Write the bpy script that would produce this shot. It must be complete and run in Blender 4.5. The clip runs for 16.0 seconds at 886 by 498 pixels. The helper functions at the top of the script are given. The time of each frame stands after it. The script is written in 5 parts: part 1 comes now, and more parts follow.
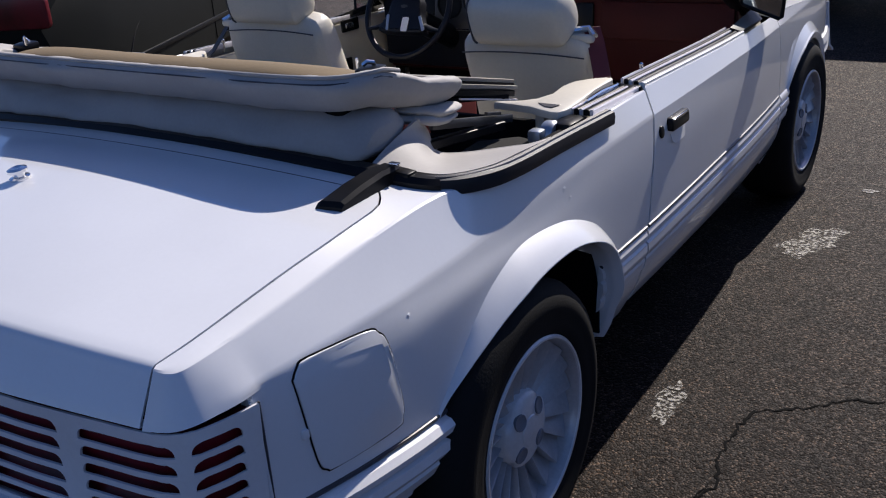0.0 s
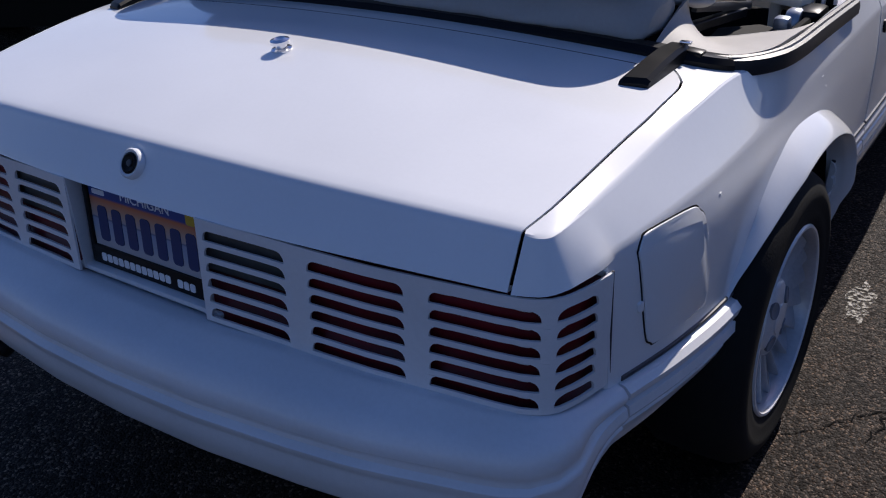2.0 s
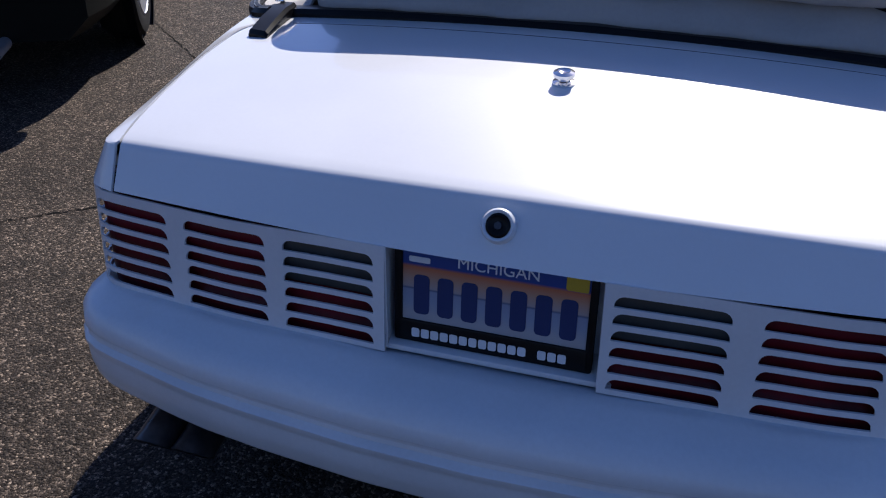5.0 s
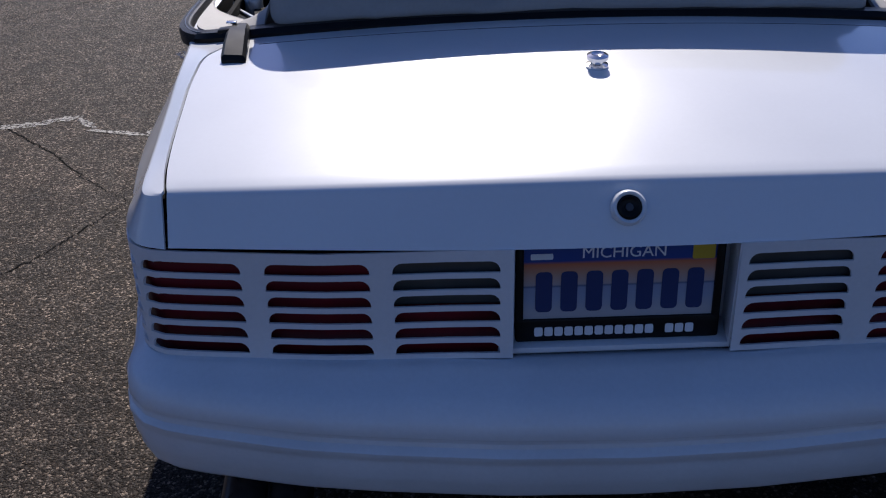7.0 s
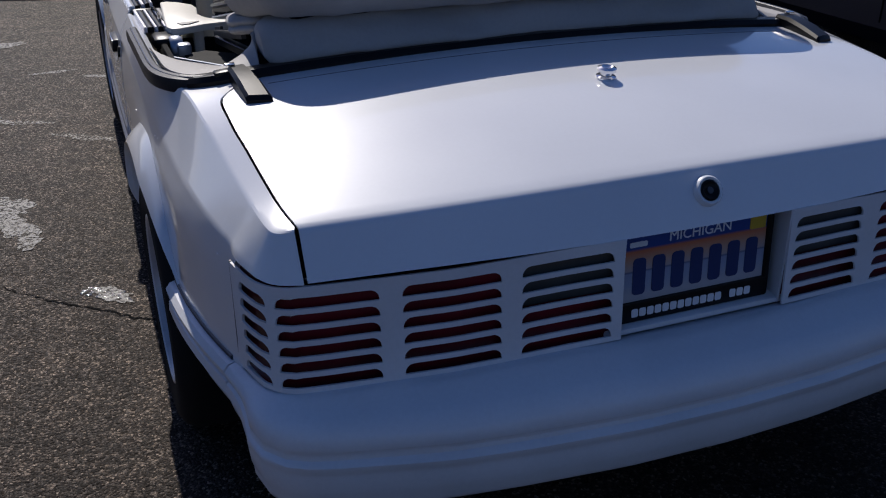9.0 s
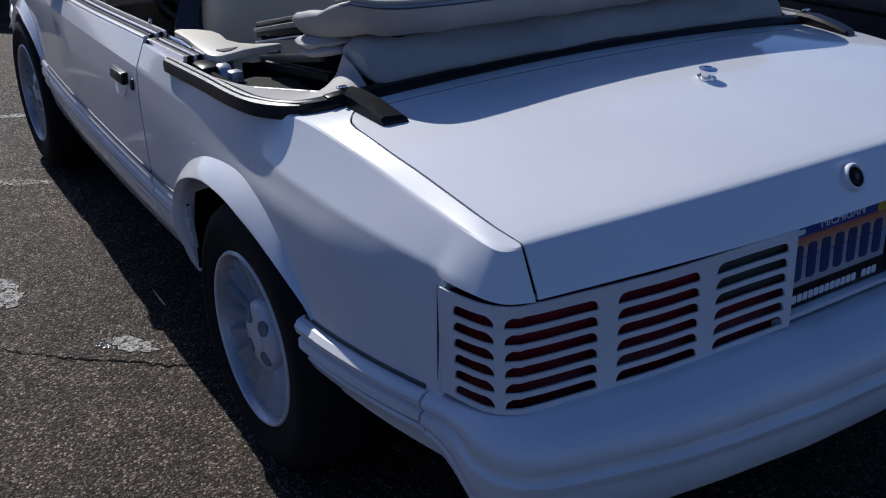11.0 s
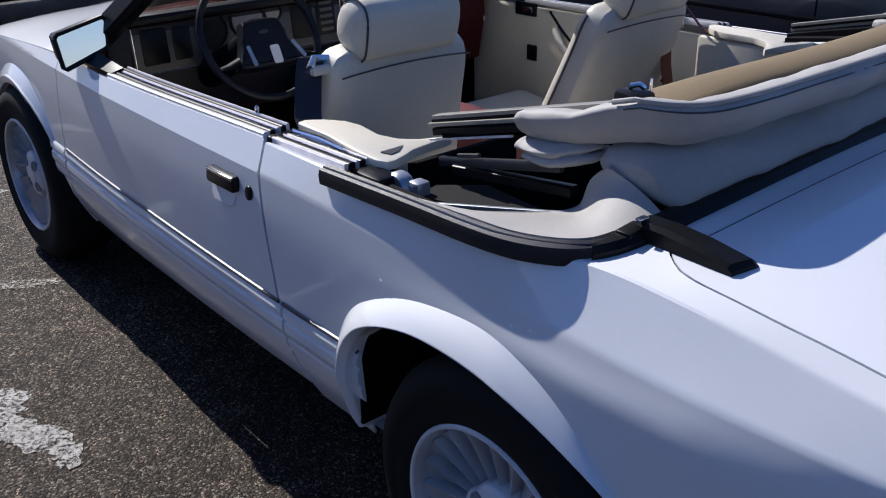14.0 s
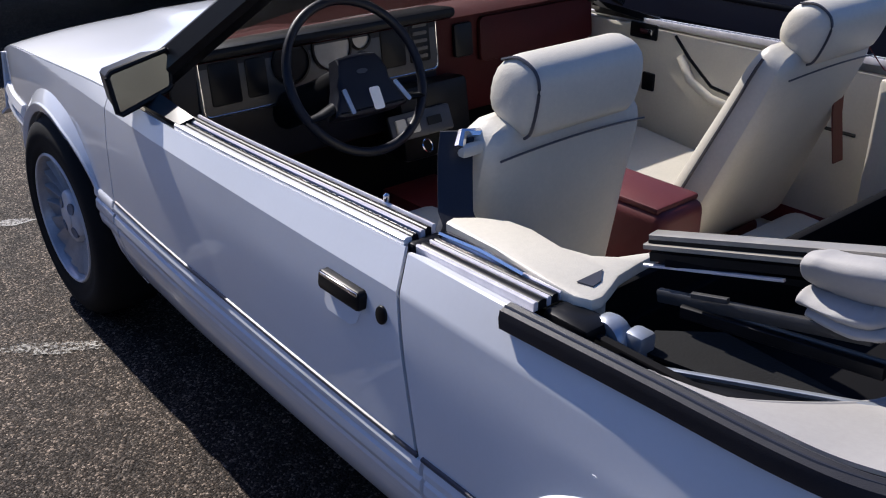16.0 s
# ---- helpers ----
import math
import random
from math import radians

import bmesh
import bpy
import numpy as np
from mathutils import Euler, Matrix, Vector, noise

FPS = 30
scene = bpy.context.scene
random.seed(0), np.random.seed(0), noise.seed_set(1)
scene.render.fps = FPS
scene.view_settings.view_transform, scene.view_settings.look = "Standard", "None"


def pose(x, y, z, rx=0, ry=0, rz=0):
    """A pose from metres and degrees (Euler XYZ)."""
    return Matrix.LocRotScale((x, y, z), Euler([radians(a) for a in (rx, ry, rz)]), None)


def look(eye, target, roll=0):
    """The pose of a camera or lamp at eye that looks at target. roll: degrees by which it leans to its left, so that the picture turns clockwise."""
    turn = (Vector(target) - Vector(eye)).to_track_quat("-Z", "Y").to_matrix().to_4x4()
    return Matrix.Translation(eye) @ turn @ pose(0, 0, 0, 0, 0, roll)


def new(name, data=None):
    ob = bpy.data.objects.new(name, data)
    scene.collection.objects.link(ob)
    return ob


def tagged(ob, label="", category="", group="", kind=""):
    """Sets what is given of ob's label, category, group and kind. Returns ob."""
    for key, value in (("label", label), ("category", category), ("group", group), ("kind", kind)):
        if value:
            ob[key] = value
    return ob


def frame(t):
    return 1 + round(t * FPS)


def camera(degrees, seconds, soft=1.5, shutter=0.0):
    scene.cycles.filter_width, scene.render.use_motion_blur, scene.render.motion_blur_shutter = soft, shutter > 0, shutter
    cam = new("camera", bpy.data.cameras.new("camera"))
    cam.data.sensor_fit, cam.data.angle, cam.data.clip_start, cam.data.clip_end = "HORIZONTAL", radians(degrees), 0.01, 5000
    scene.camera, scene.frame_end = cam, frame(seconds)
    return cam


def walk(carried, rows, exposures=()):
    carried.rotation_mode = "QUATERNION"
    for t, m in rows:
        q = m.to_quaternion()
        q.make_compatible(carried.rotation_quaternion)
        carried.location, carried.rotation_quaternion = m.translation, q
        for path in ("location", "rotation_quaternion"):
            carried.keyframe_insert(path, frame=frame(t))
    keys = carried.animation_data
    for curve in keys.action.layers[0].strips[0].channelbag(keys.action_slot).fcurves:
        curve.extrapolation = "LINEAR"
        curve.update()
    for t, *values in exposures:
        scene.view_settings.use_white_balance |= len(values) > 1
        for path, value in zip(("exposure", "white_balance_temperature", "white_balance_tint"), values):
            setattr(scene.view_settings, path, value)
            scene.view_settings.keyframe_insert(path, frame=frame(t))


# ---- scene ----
cam = camera(49.8, 16.0, soft=1.1)
PATH = [
    (0, (1.766, -1.46, 1.435), (0.712, 0.059, 0.674), -4.2),
    (0.5, (1.722, -1.606, 1.415), (0.689, -0.084, 0.629), -4.1),
    (1, (1.659, -1.693, 1.399), (0.59, -0.212, 0.584), -3.2),
    (1.5, (1.521, -1.728, 1.382), (0.429, -0.297, 0.511), -3.1),
    (2, (1.352, -1.759, 1.4), (0.313, -0.32, 0.478), -3.0),
    (2.5, (1.207, -1.822, 1.405), (0.208, -0.376, 0.452), -1.3),
    (3, (1.021, -1.954, 1.415), (0.125, -0.435, 0.471), -1.4),
    (3.5, (0.849, -2.071, 1.431), (0.065, -0.485, 0.499), -1.2),
    (4, (0.679, -2.107, 1.428), (-0.044, -0.489, 0.5), 0.1),
    (4.5, (0.466, -2.082, 1.447), (-0.149, -0.422, 0.516), -0.6),
    (4.7, (0.403, -2.059, 1.449), (-0.191, -0.399, 0.505), -0.3),
    (6.8, (-0.252, -2.135, 1.418), (-0.273, -0.369, 0.478), -1.3),
    (7, (-0.326, -2.122, 1.423), (-0.293, -0.355, 0.486), -1.3),
    (7.5, (-0.492, -2.114, 1.422), (-0.304, -0.357, 0.486), -0.5),
    (8, (-0.707, -2.143, 1.414), (-0.342, -0.402, 0.5), -0.4),
    (8.2, (-0.779, -2.154, 1.419), (-0.332, -0.417, 0.533), -0.2),
    (10.3, (-1.434, -1.877, 1.424), (-0.54, -0.304, 0.57), -0.8),
    (10.5, (-1.492, -1.854, 1.423), (-0.553, -0.301, 0.582), -0.9),
    (11, (-1.588, -1.785, 1.411), (-0.591, -0.263, 0.579), -0.3),
    (11.5, (-1.661, -1.647, 1.398), (-0.646, -0.139, 0.565), -1.0),
    (12, (-1.709, -1.493, 1.41), (-0.639, -0.027, 0.57), -0.2),
    (12.5, (-1.802, -1.346, 1.42), (-0.641, 0.06, 0.598), -1.3),
    (13, (-1.91, -1.202, 1.439), (-0.692, 0.169, 0.64), -1.3),
    (13.5, (-1.913, -1.067, 1.44), (-0.704, 0.316, 0.648), -0.8),
    (14, (-1.816, -0.929, 1.465), (-0.644, 0.47, 0.647), -1.1),
    (14.5, (-1.748, -0.803, 1.479), (-0.655, 0.661, 0.666), -1.3),
    (15, (-1.715, -0.66, 1.486), (-0.595, 0.782, 0.669), -1.1),
    (15.5, (-1.708, -0.448, 1.514), (-0.541, 0.951, 0.688), -0.5),
    (16, (-1.69, -0.294, 1.517), (-0.537, 1.091, 0.65), -0.2),
]
walk(cam, [(t, look(eye, target, roll)) for t, eye, target, roll in PATH], [(0, 0.35, 5840, 21), (2.5, 0.27, 5800, 22), (4, 0.60, 5700, 22), (6, 0.36, 5660, 21), (7, 0.16, 5680, 21), (8, -0.16, 5740, 20), (9.5, -0.17, 5680, 19), (11, -0.02, 5490, 17), (13, 0.19, 5490, 17), (15, 0.55, 5640, 20), (16, 0.55, 5660, 20)])

# ---------------- light ----------------
SUN_EL = 41.0
world = bpy.data.worlds.new("sky")
scene.world = world
world.use_nodes = True
wn = world.node_tree
sky = wn.nodes.new("ShaderNodeTexSky")
sky.sky_type = "NISHITA"
sky.sun_disc = False
sky.sun_elevation = radians(SUN_EL)
sky.sun_rotation = 0.0
sky.air_density = 1.0
sky.dust_density = 0.4
sky.ozone_density = 1.6
sat = wn.nodes.new("ShaderNodeHueSaturation")
sat.inputs["Saturation"].default_value = 1.25
wn.links.new(sky.outputs[0], sat.inputs["Color"])
# a dry autumn sky, slightly violet
violet = wn.nodes.new("ShaderNodeVectorMath")
violet.operation = "MULTIPLY"
violet.inputs[1].default_value = (1.19, 1.0, 1.04)
wn.links.new(sat.outputs[0], violet.inputs[0])
wn.links.new(violet.outputs["Vector"], wn.nodes["Background"].inputs[0])
wn.nodes["Background"].inputs[1].default_value = 0.069
sun_data = bpy.data.lights.new("sun", "SUN")
sun_data.energy = 5.0
sun_data.angle = radians(0.5)
sun_data.color = (0.97, 0.89, 0.69)
sun = new("sun", sun_data)
sun.matrix_world = look((0.65, math.cos(radians(SUN_EL)) * 30, math.sin(radians(SUN_EL)) * 30), (0, 0, 0))


# ---------------- materials ----------------
def material(name, colour, rough=0.5, metal=0.0, vary=0.08, scale=6.0, bump=0.0, bump_scale=200.0, coat=0.0, grain=0.04, grain_scale=120.0, spec=0.5):
    m = bpy.data.materials.new(name)
    m.use_nodes = True
    n, l = m.node_tree.nodes, m.node_tree.links
    b = n["Principled BSDF"]
    b.inputs["Roughness"].default_value = rough
    b.inputs["Metallic"].default_value = metal
    b.inputs["Specular IOR Level"].default_value = spec
    b.inputs["Coat Weight"].default_value = coat
    b.inputs["Coat Roughness"].default_value = 0.06
    tc = n.new("ShaderNodeTexCoord")
    big = n.new("ShaderNodeTexNoise")
    big.inputs["Scale"].default_value = scale
    big.inputs["Detail"].default_value = 5
    fine = n.new("ShaderNodeTexNoise")
    fine.inputs["Scale"].default_value = grain_scale
    fine.inputs["Detail"].default_value = 3
    l.new(tc.outputs["Object"], big.inputs["Vector"])
    l.new(tc.outputs["Object"], fine.inputs["Vector"])
    def ramp(src, k):
        r = n.new("ShaderNodeMapRange")
        r.inputs["From Min"].default_value, r.inputs["From Max"].default_value = 0.3, 0.7
        r.inputs["To Min"].default_value, r.inputs["To Max"].default_value = 1 - k, 1 + k * 0.4
        l.new(src.outputs["Fac"], r.inputs["Value"])
        return r
    a, c = ramp(big, vary), ramp(fine, grain)
    mul = n.new("ShaderNodeMath")
    mul.operation = "MULTIPLY"
    l.new(a.outputs[0], mul.inputs[0])
    l.new(c.outputs[0], mul.inputs[1])
    mix = n.new("ShaderNodeVectorMath")
    mix.operation = "SCALE"
    mix.inputs[0].default_value = colour
    l.new(mul.outputs[0], mix.inputs["Scale"])
    l.new(mix.outputs["Vector"], b.inputs["Base Color"])
    rr = n.new("ShaderNodeMapRange")
    rr.inputs["To Min"].default_value, rr.inputs["To Max"].default_value = max(rough - 0.07, 0.02), rough + 0.07
    l.new(big.outputs["Fac"], rr.inputs["Value"])
    l.new(rr.outputs[0], b.inputs["Roughness"])
    if bump:
        t = n.new("ShaderNodeTexNoise")
        t.inputs["Scale"].default_value = bump_scale
        l.new(tc.outputs["Object"], t.inputs["Vector"])
        bp = n.new("ShaderNodeBump")
        bp.inputs["Strength"].default_value = bump
        bp.inputs["Distance"].default_value = 0.002
        l.new(t.outputs["Fac"], bp.inputs["Height"])
        l.new(bp.outputs[0], b.inputs["Normal"])
    return m


PAINT = material("white_paint", (0.73, 0.74, 0.76), 0.38, vary=0.05, scale=2.6, coat=1.0, grain=0.012)
PLASTIC_WHITE = material("white_plastic", (0.70, 0.70, 0.715), 0.46, vary=0.08, scale=5, coat=0.5, grain=0.03)
WHEEL_WHITE = material("white_wheel_paint", (0.63, 0.63, 0.64), 0.34, vary=0.12, scale=14, grain=0.06, coat=0.4)
# darker silvery copy of the wheel paint, with the vanes' shade in it
WHEEL_SILVER_SHADED = material("shaded_silver_wheel_paint", (0.46, 0.46, 0.475), 0.32, 0.25, vary=0.2, scale=14, grain=0.08, coat=0.3)
WHEEL_SHADE = material("lug_hole_shade", (0.17, 0.185, 0.22), 0.5)
WELT = material("welt_vinyl", (0.020, 0.020, 0.024), 0.40, spec=0.34, vary=0.15, scale=12, bump=0.2, bump_scale=500)
WELT_EDGE = material("welt_crease", (0.03, 0.03, 0.035), 0.22, vary=0.1, spec=0.5)
BLACK = material("black_trim", (0.008, 0.008, 0.009), 0.34, vary=0.3, scale=20, spec=0.16)
RUBBER = material("tyre_rubber", (0.009, 0.009, 0.009), 0.8, vary=0.3, scale=14, bump=0.3, spec=0.2)
# near-black lining of the well; also the shade inside panel gaps
DARK = material("dark_well_and_gap_shade", (0.005, 0.005, 0.006), 0.85, spec=0.1)
VINYL_TOP = material("white_top_vinyl", (0.36, 0.345, 0.33), 0.65, vary=0.12, scale=5, bump=0.12, bump_scale=420)
CREAM = material("cream_vinyl", (0.60, 0.562, 0.475), 0.46, vary=0.08, scale=6, bump=0.25, bump_scale=300)
RED = material("red_interior", (0.11, 0.013, 0.013), 0.55, vary=0.15, scale=8, bump=0.2)
# pale pinkish colour stands for the sun glint on the strips
STRIP = material("glint_strip", (0.74, 0.71, 0.74), 0.32, 0.3, vary=0.12, scale=30)
CHROME = material("chrome", (0.78, 0.78, 0.80), 0.14, 1.0, vary=0.06, scale=30)
GREY = material("grey_strip", (0.045, 0.045, 0.055), 0.4, vary=0.12, scale=16)
LENS_RED = material("red_lens", (0.125, 0.003, 0.009), 0.35, vary=0.55, scale=7, coat=0.15, spec=0.35)
LENS_CLEAR = material("clear_lens", (0.055, 0.055, 0.05), 0.35, vary=0.3, scale=12, coat=0.2)
TAN = material("tan_headliner", (0.19, 0.138, 0.072), 0.85, vary=0.1, scale=10, bump=0.3)
NAVY = material("navy_belt", (0.009, 0.011, 0.020), 0.6, vary=0.2, scale=30, bump=0.3, bump_scale=800)

OLIVE = material("olive_rail", (0.34, 0.315, 0.27), 0.34, 0.3, vary=0.15, scale=20)
STEEL = material("grey_steel", (0.42, 0.45, 0.50), 0.35, 0.6, vary=0.2, scale=24)
DASH_RED = material("dark_red_dash", (0.048, 0.006, 0.006), 0.6, vary=0.2, scale=8, bump=0.2, spec=0.2)
SILVER = material("brushed_silver", (0.068, 0.066, 0.066), 0.38, 0.4, vary=0.15, scale=25)
SILVER_DARK = material("gauge_glass", (0.30, 0.29, 0.28), 0.2, 0.1, vary=0.1, scale=25)
NAVY_PLASTIC = material("navy_plastic", (0.006, 0.007, 0.013), 0.42, vary=0.15, scale=20, bump=0.15, bump_scale=500, spec=0.28)


# ---------------- mesh helpers ----------------
def smooth_mesh(ob, angle=40):
    me = ob.data
    for p in me.polygons:
        p.use_smooth = True
    me.set_sharp_from_angle(angle=radians(angle))


def part(name, bm, material_, parent=None, label="", angle=40):
    me = bpy.data.meshes.new(name)
    bm.to_mesh(me)
    bm.free()
    ob = new(name, me)
    me.materials.append(material_)
    smooth_mesh(ob, angle)
    if parent is not None:
        ob.parent = parent
    if label:
        ob["label"] = label
    return ob


def thicken(ob, t=0.008, angle=40):
    """Gives a sheet its thickness, half to each side, with crisp rims."""
    bm = bmesh.new()
    bm.from_mesh(ob.data)
    bm.normal_update()
    verts, faces = bm.verts[:], bm.faces[:]
    rim = [e for e in bm.edges if e.is_boundary]
    back = {v: bm.verts.new(v.co - v.normal * t / 2) for v in verts}
    ring = [(e.link_loops[0].vert, e.link_loops[0].link_loop_next.vert) for e in rim]
    for v in verts:
        v.co += v.normal * t / 2
    for f in faces:
        bm.faces.new([back[v] for v in reversed(f.verts)])
    for a, b in ring:
        bm.faces.new([b, a, back[a], back[b]])
    bm.to_mesh(ob.data)
    bm.free()
    smooth_mesh(ob, angle)
    return ob


def grid(rows, closed=False):
    bm = bmesh.new()
    vs = [[bm.verts.new(p) for p in r] for r in rows]
    n = len(rows[0])
    for a, b in zip(vs, vs[1:]):
        for k in range(n if closed else n - 1):
            j = (k + 1) % n
            quad = [a[k], a[j], b[j], b[k]]
            if len({tuple(round(c, 6) for c in v.co) for v in quad}) >= 3:
                try:
                    bm.faces.new(quad)
                except ValueError:
                    pass
    bmesh.ops.remove_doubles(bm, verts=bm.verts, dist=1e-5)
    bmesh.ops.recalc_face_normals(bm, faces=bm.faces)
    return bm


def loft(rings, cap=True):
    """Closed rings joined to one skin, with end caps."""
    bm = bmesh.new()
    vs = [[bm.verts.new(p) for p in r] for r in rings]
    n = len(rings[0])
    for a, b in zip(vs, vs[1:]):
        for k in range(n):
            bm.faces.new([a[k], a[(k + 1) % n], b[(k + 1) % n], b[k]])
    if cap:
        bm.faces.new(vs[0])
        bm.faces.new(vs[-1])
    bmesh.ops.recalc_face_normals(bm, faces=bm.faces)
    return bm


def box(c, s, bevel=0.005, rot=(0, 0, 0), seg=2):
    bm = bmesh.new()
    bmesh.ops.create_cube(bm, size=1.0)
    bmesh.ops.scale(bm, vec=s, verts=bm.verts)
    if bevel:
        bmesh.ops.bevel(bm, geom=bm.edges[:], offset=min(bevel, min(s) * 0.45), segments=seg, profile=0.5, affect="EDGES")
    bmesh.ops.transform(bm, matrix=pose(*c, *rot), verts=bm.verts)
    return bm


def merge(*bms):
    out = bms[0]
    for b in bms[1:]:
        me = bpy.data.meshes.new("join")
        b.to_mesh(me)
        b.free()
        out.from_mesh(me)
        bpy.data.meshes.remove(me)
    return out


def lathe(profile, axis_m, n=48, cap=True):
    """profile: (radius, along); along runs in the pose's z."""
    rows = []
    for r, a in profile:
        rows.append([axis_m @ Vector((r * math.cos(2 * math.pi * k / n), r * math.sin(2 * math.pi * k / n), a)) for k in range(n)])
    bm = bmesh.new()
    vs = [[bm.verts.new(p) for p in r] for r in rows]
    for a, b in zip(vs, vs[1:]):
        for k in range(n):
            bm.faces.new([a[k], a[(k + 1) % n], b[(k + 1) % n], b[k]])
    for ring, (r, _) in ((vs[0], profile[0]), (vs[-1], profile[-1])):
        if cap and r > 1e-4:
            bm.faces.new(ring)
    bmesh.ops.remove_doubles(bm, verts=bm.verts, dist=1e-5)
    bmesh.ops.recalc_face_normals(bm, faces=bm.faces)
    return bm


def tube(pts, r, n=10, flat=1.0):
    """A round or flattened bar along points."""
    pts = [Vector(p) for p in pts]
    rings = []
    for i, p in enumerate(pts):
        d = (pts[min(i + 1, len(pts) - 1)] - pts[max(i - 1, 0)]).normalized()
        side = d.cross(Vector((0, 0, 1)))
        side = side.normalized() if side.length > 1e-3 else Vector((1, 0, 0))
        up = side.cross(d)
        rr = r[i] if isinstance(r, (list, tuple)) else r
        rings.append([p + side * rr * math.cos(2 * math.pi * k / n) + up * rr * flat * math.sin(2 * math.pi * k / n) for k in range(n)])
    return loft(rings)


def curve_pts(ctrl, n=24):
    """Smooth points through controls."""
    c = [Vector(p) for p in ctrl]
    out = []
    for i in range(len(c) - 1):
        p0, p1, p2, p3 = c[max(i - 1, 0)], c[i], c[i + 1], c[min(i + 2, len(c) - 1)]
        for k in range(n):
            t = k / n
            out.append(0.5 * ((2 * p1) + (p2 - p0) * t + (2 * p0 - 5 * p1 + 4 * p2 - p3) * t * t + (3 * p1 - p0 - 3 * p2 + p3) * t ** 3))
    out.append(c[-1])
    return out


def ip(table):
    xs, ys = zip(*table)
    return lambda v: float(np.interp(v, xs, ys))


def soft(table):
    """Smooth monotone curve through a table."""
    xs, ys = [np.array(c, float) for c in zip(*table)]
    h, d = np.diff(xs), np.diff(ys) / np.diff(xs)
    m = np.zeros(len(xs))
    m[0], m[-1] = d[0], d[-1]
    for k in range(1, len(xs) - 1):
        if d[k - 1] * d[k] > 0:
            w1, w2 = 2 * h[k] + h[k - 1], h[k] + 2 * h[k - 1]
            m[k] = (w1 + w2) / (w1 / d[k - 1] + w2 / d[k])

    def f(v):
        v = min(max(v, xs[0]), xs[-1])
        k = min(max(int(np.searchsorted(xs, v)) - 1, 0), len(xs) - 2)
        t = (v - xs[k]) / h[k]
        return float((2 * t ** 3 - 3 * t * t + 1) * ys[k] + (t ** 3 - 2 * t * t + t) * h[k] * m[k] + (3 * t * t - 2 * t ** 3) * ys[k + 1] + (t ** 3 - t * t) * h[k] * m[k + 1])
    return f


def mirror(p, side):
    return (p[0] * side, p[1], p[2])


# ---------------- ground ----------------
def asphalt():
    m = bpy.data.materials.new("asphalt")
    m.use_nodes = True
    n, l = m.node_tree.nodes, m.node_tree.links
    b = n["Principled BSDF"]
    tc = n.new("ShaderNodeTexCoord")

    def tex(kind, scale, detail=None):
        t = n.new(kind)
        t.inputs["Scale"].default_value = scale
        if detail is not None:
            t.inputs["Detail"].default_value = detail
        l.new(tc.outputs["Object"], t.inputs["Vector"])
        return t

    def calc(op, x, y):
        c = n.new("ShaderNodeMath")
        c.operation = op
        for i, v in enumerate((x, y)):
            if isinstance(v, (int, float)):
                c.inputs[i].default_value = v
            else:
                l.new(v, c.inputs[i])
        return c.outputs[0]

    def span(src, f0, f1, t0, t1):
        r = n.new("ShaderNodeMapRange")
        for k, v in (("From Min", f0), ("From Max", f1), ("To Min", t0), ("To Max", t1)):
            r.inputs[k].default_value = v
        l.new(src, r.inputs["Value"])
        return r.outputs[0]
    stone, grit = tex("ShaderNodeTexVoronoi", 165), tex("ShaderNodeTexVoronoi", 390)
    fine, big, patch = tex("ShaderNodeTexNoise", 70, 6), tex("ShaderNodeTexNoise", 1.3, 6), tex("ShaderNodeTexNoise", 9.0, 5)
    tone = []
    for v in (stone, grit):
        sep = n.new("ShaderNodeSeparateColor")
        l.new(v.outputs["Color"], sep.inputs[0])
        tone.append(sep.outputs[0])
    mixed = calc("ADD", calc("MULTIPLY", calc("POWER", tone[0], 4.0), 0.62), calc("MULTIPLY", calc("POWER", tone[1], 3.0), 0.38))
    ramp = n.new("ShaderNodeValToRGB")
    cr = ramp.color_ramp
    cr.elements[0].position, cr.elements[0].color = 0.0, (0.0060, 0.0052, 0.0046, 1)
    cr.elements[1].position, cr.elements[1].color = 1.0, (0.24, 0.215, 0.188, 1)
    for p, c in ((0.12, (0.013, 0.0113, 0.0098, 1)), (0.45, (0.042, 0.036, 0.031, 1))):
        e = cr.elements.new(p)
        e.color = c
    l.new(mixed, ramp.inputs[0])
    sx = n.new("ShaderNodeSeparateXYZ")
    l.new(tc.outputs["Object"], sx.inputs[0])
    # asphalt is lighter and greyer towards -x, darker and browner towards +x
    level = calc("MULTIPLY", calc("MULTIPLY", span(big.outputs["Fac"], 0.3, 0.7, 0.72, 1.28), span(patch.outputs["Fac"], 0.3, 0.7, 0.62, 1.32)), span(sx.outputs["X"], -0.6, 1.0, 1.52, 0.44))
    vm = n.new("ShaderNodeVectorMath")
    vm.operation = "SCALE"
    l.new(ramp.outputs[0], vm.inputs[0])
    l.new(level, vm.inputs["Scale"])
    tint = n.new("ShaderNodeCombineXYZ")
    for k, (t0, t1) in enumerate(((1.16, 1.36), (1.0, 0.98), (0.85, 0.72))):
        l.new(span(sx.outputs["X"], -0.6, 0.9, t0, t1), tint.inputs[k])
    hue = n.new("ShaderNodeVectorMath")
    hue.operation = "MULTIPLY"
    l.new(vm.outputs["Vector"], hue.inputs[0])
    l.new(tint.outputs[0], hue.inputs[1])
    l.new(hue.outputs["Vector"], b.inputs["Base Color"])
    l.new(span(tone[0], 0, 1, 0.9, 0.5), b.inputs["Roughness"])
    b.inputs["Specular IOR Level"].default_value = 0.16
    height = calc("ADD", calc("MULTIPLY", calc("SUBTRACT", 1.0, stone.outputs["Distance"]), 0.6), fine.outputs["Fac"])
    bp = n.new("ShaderNodeBump")
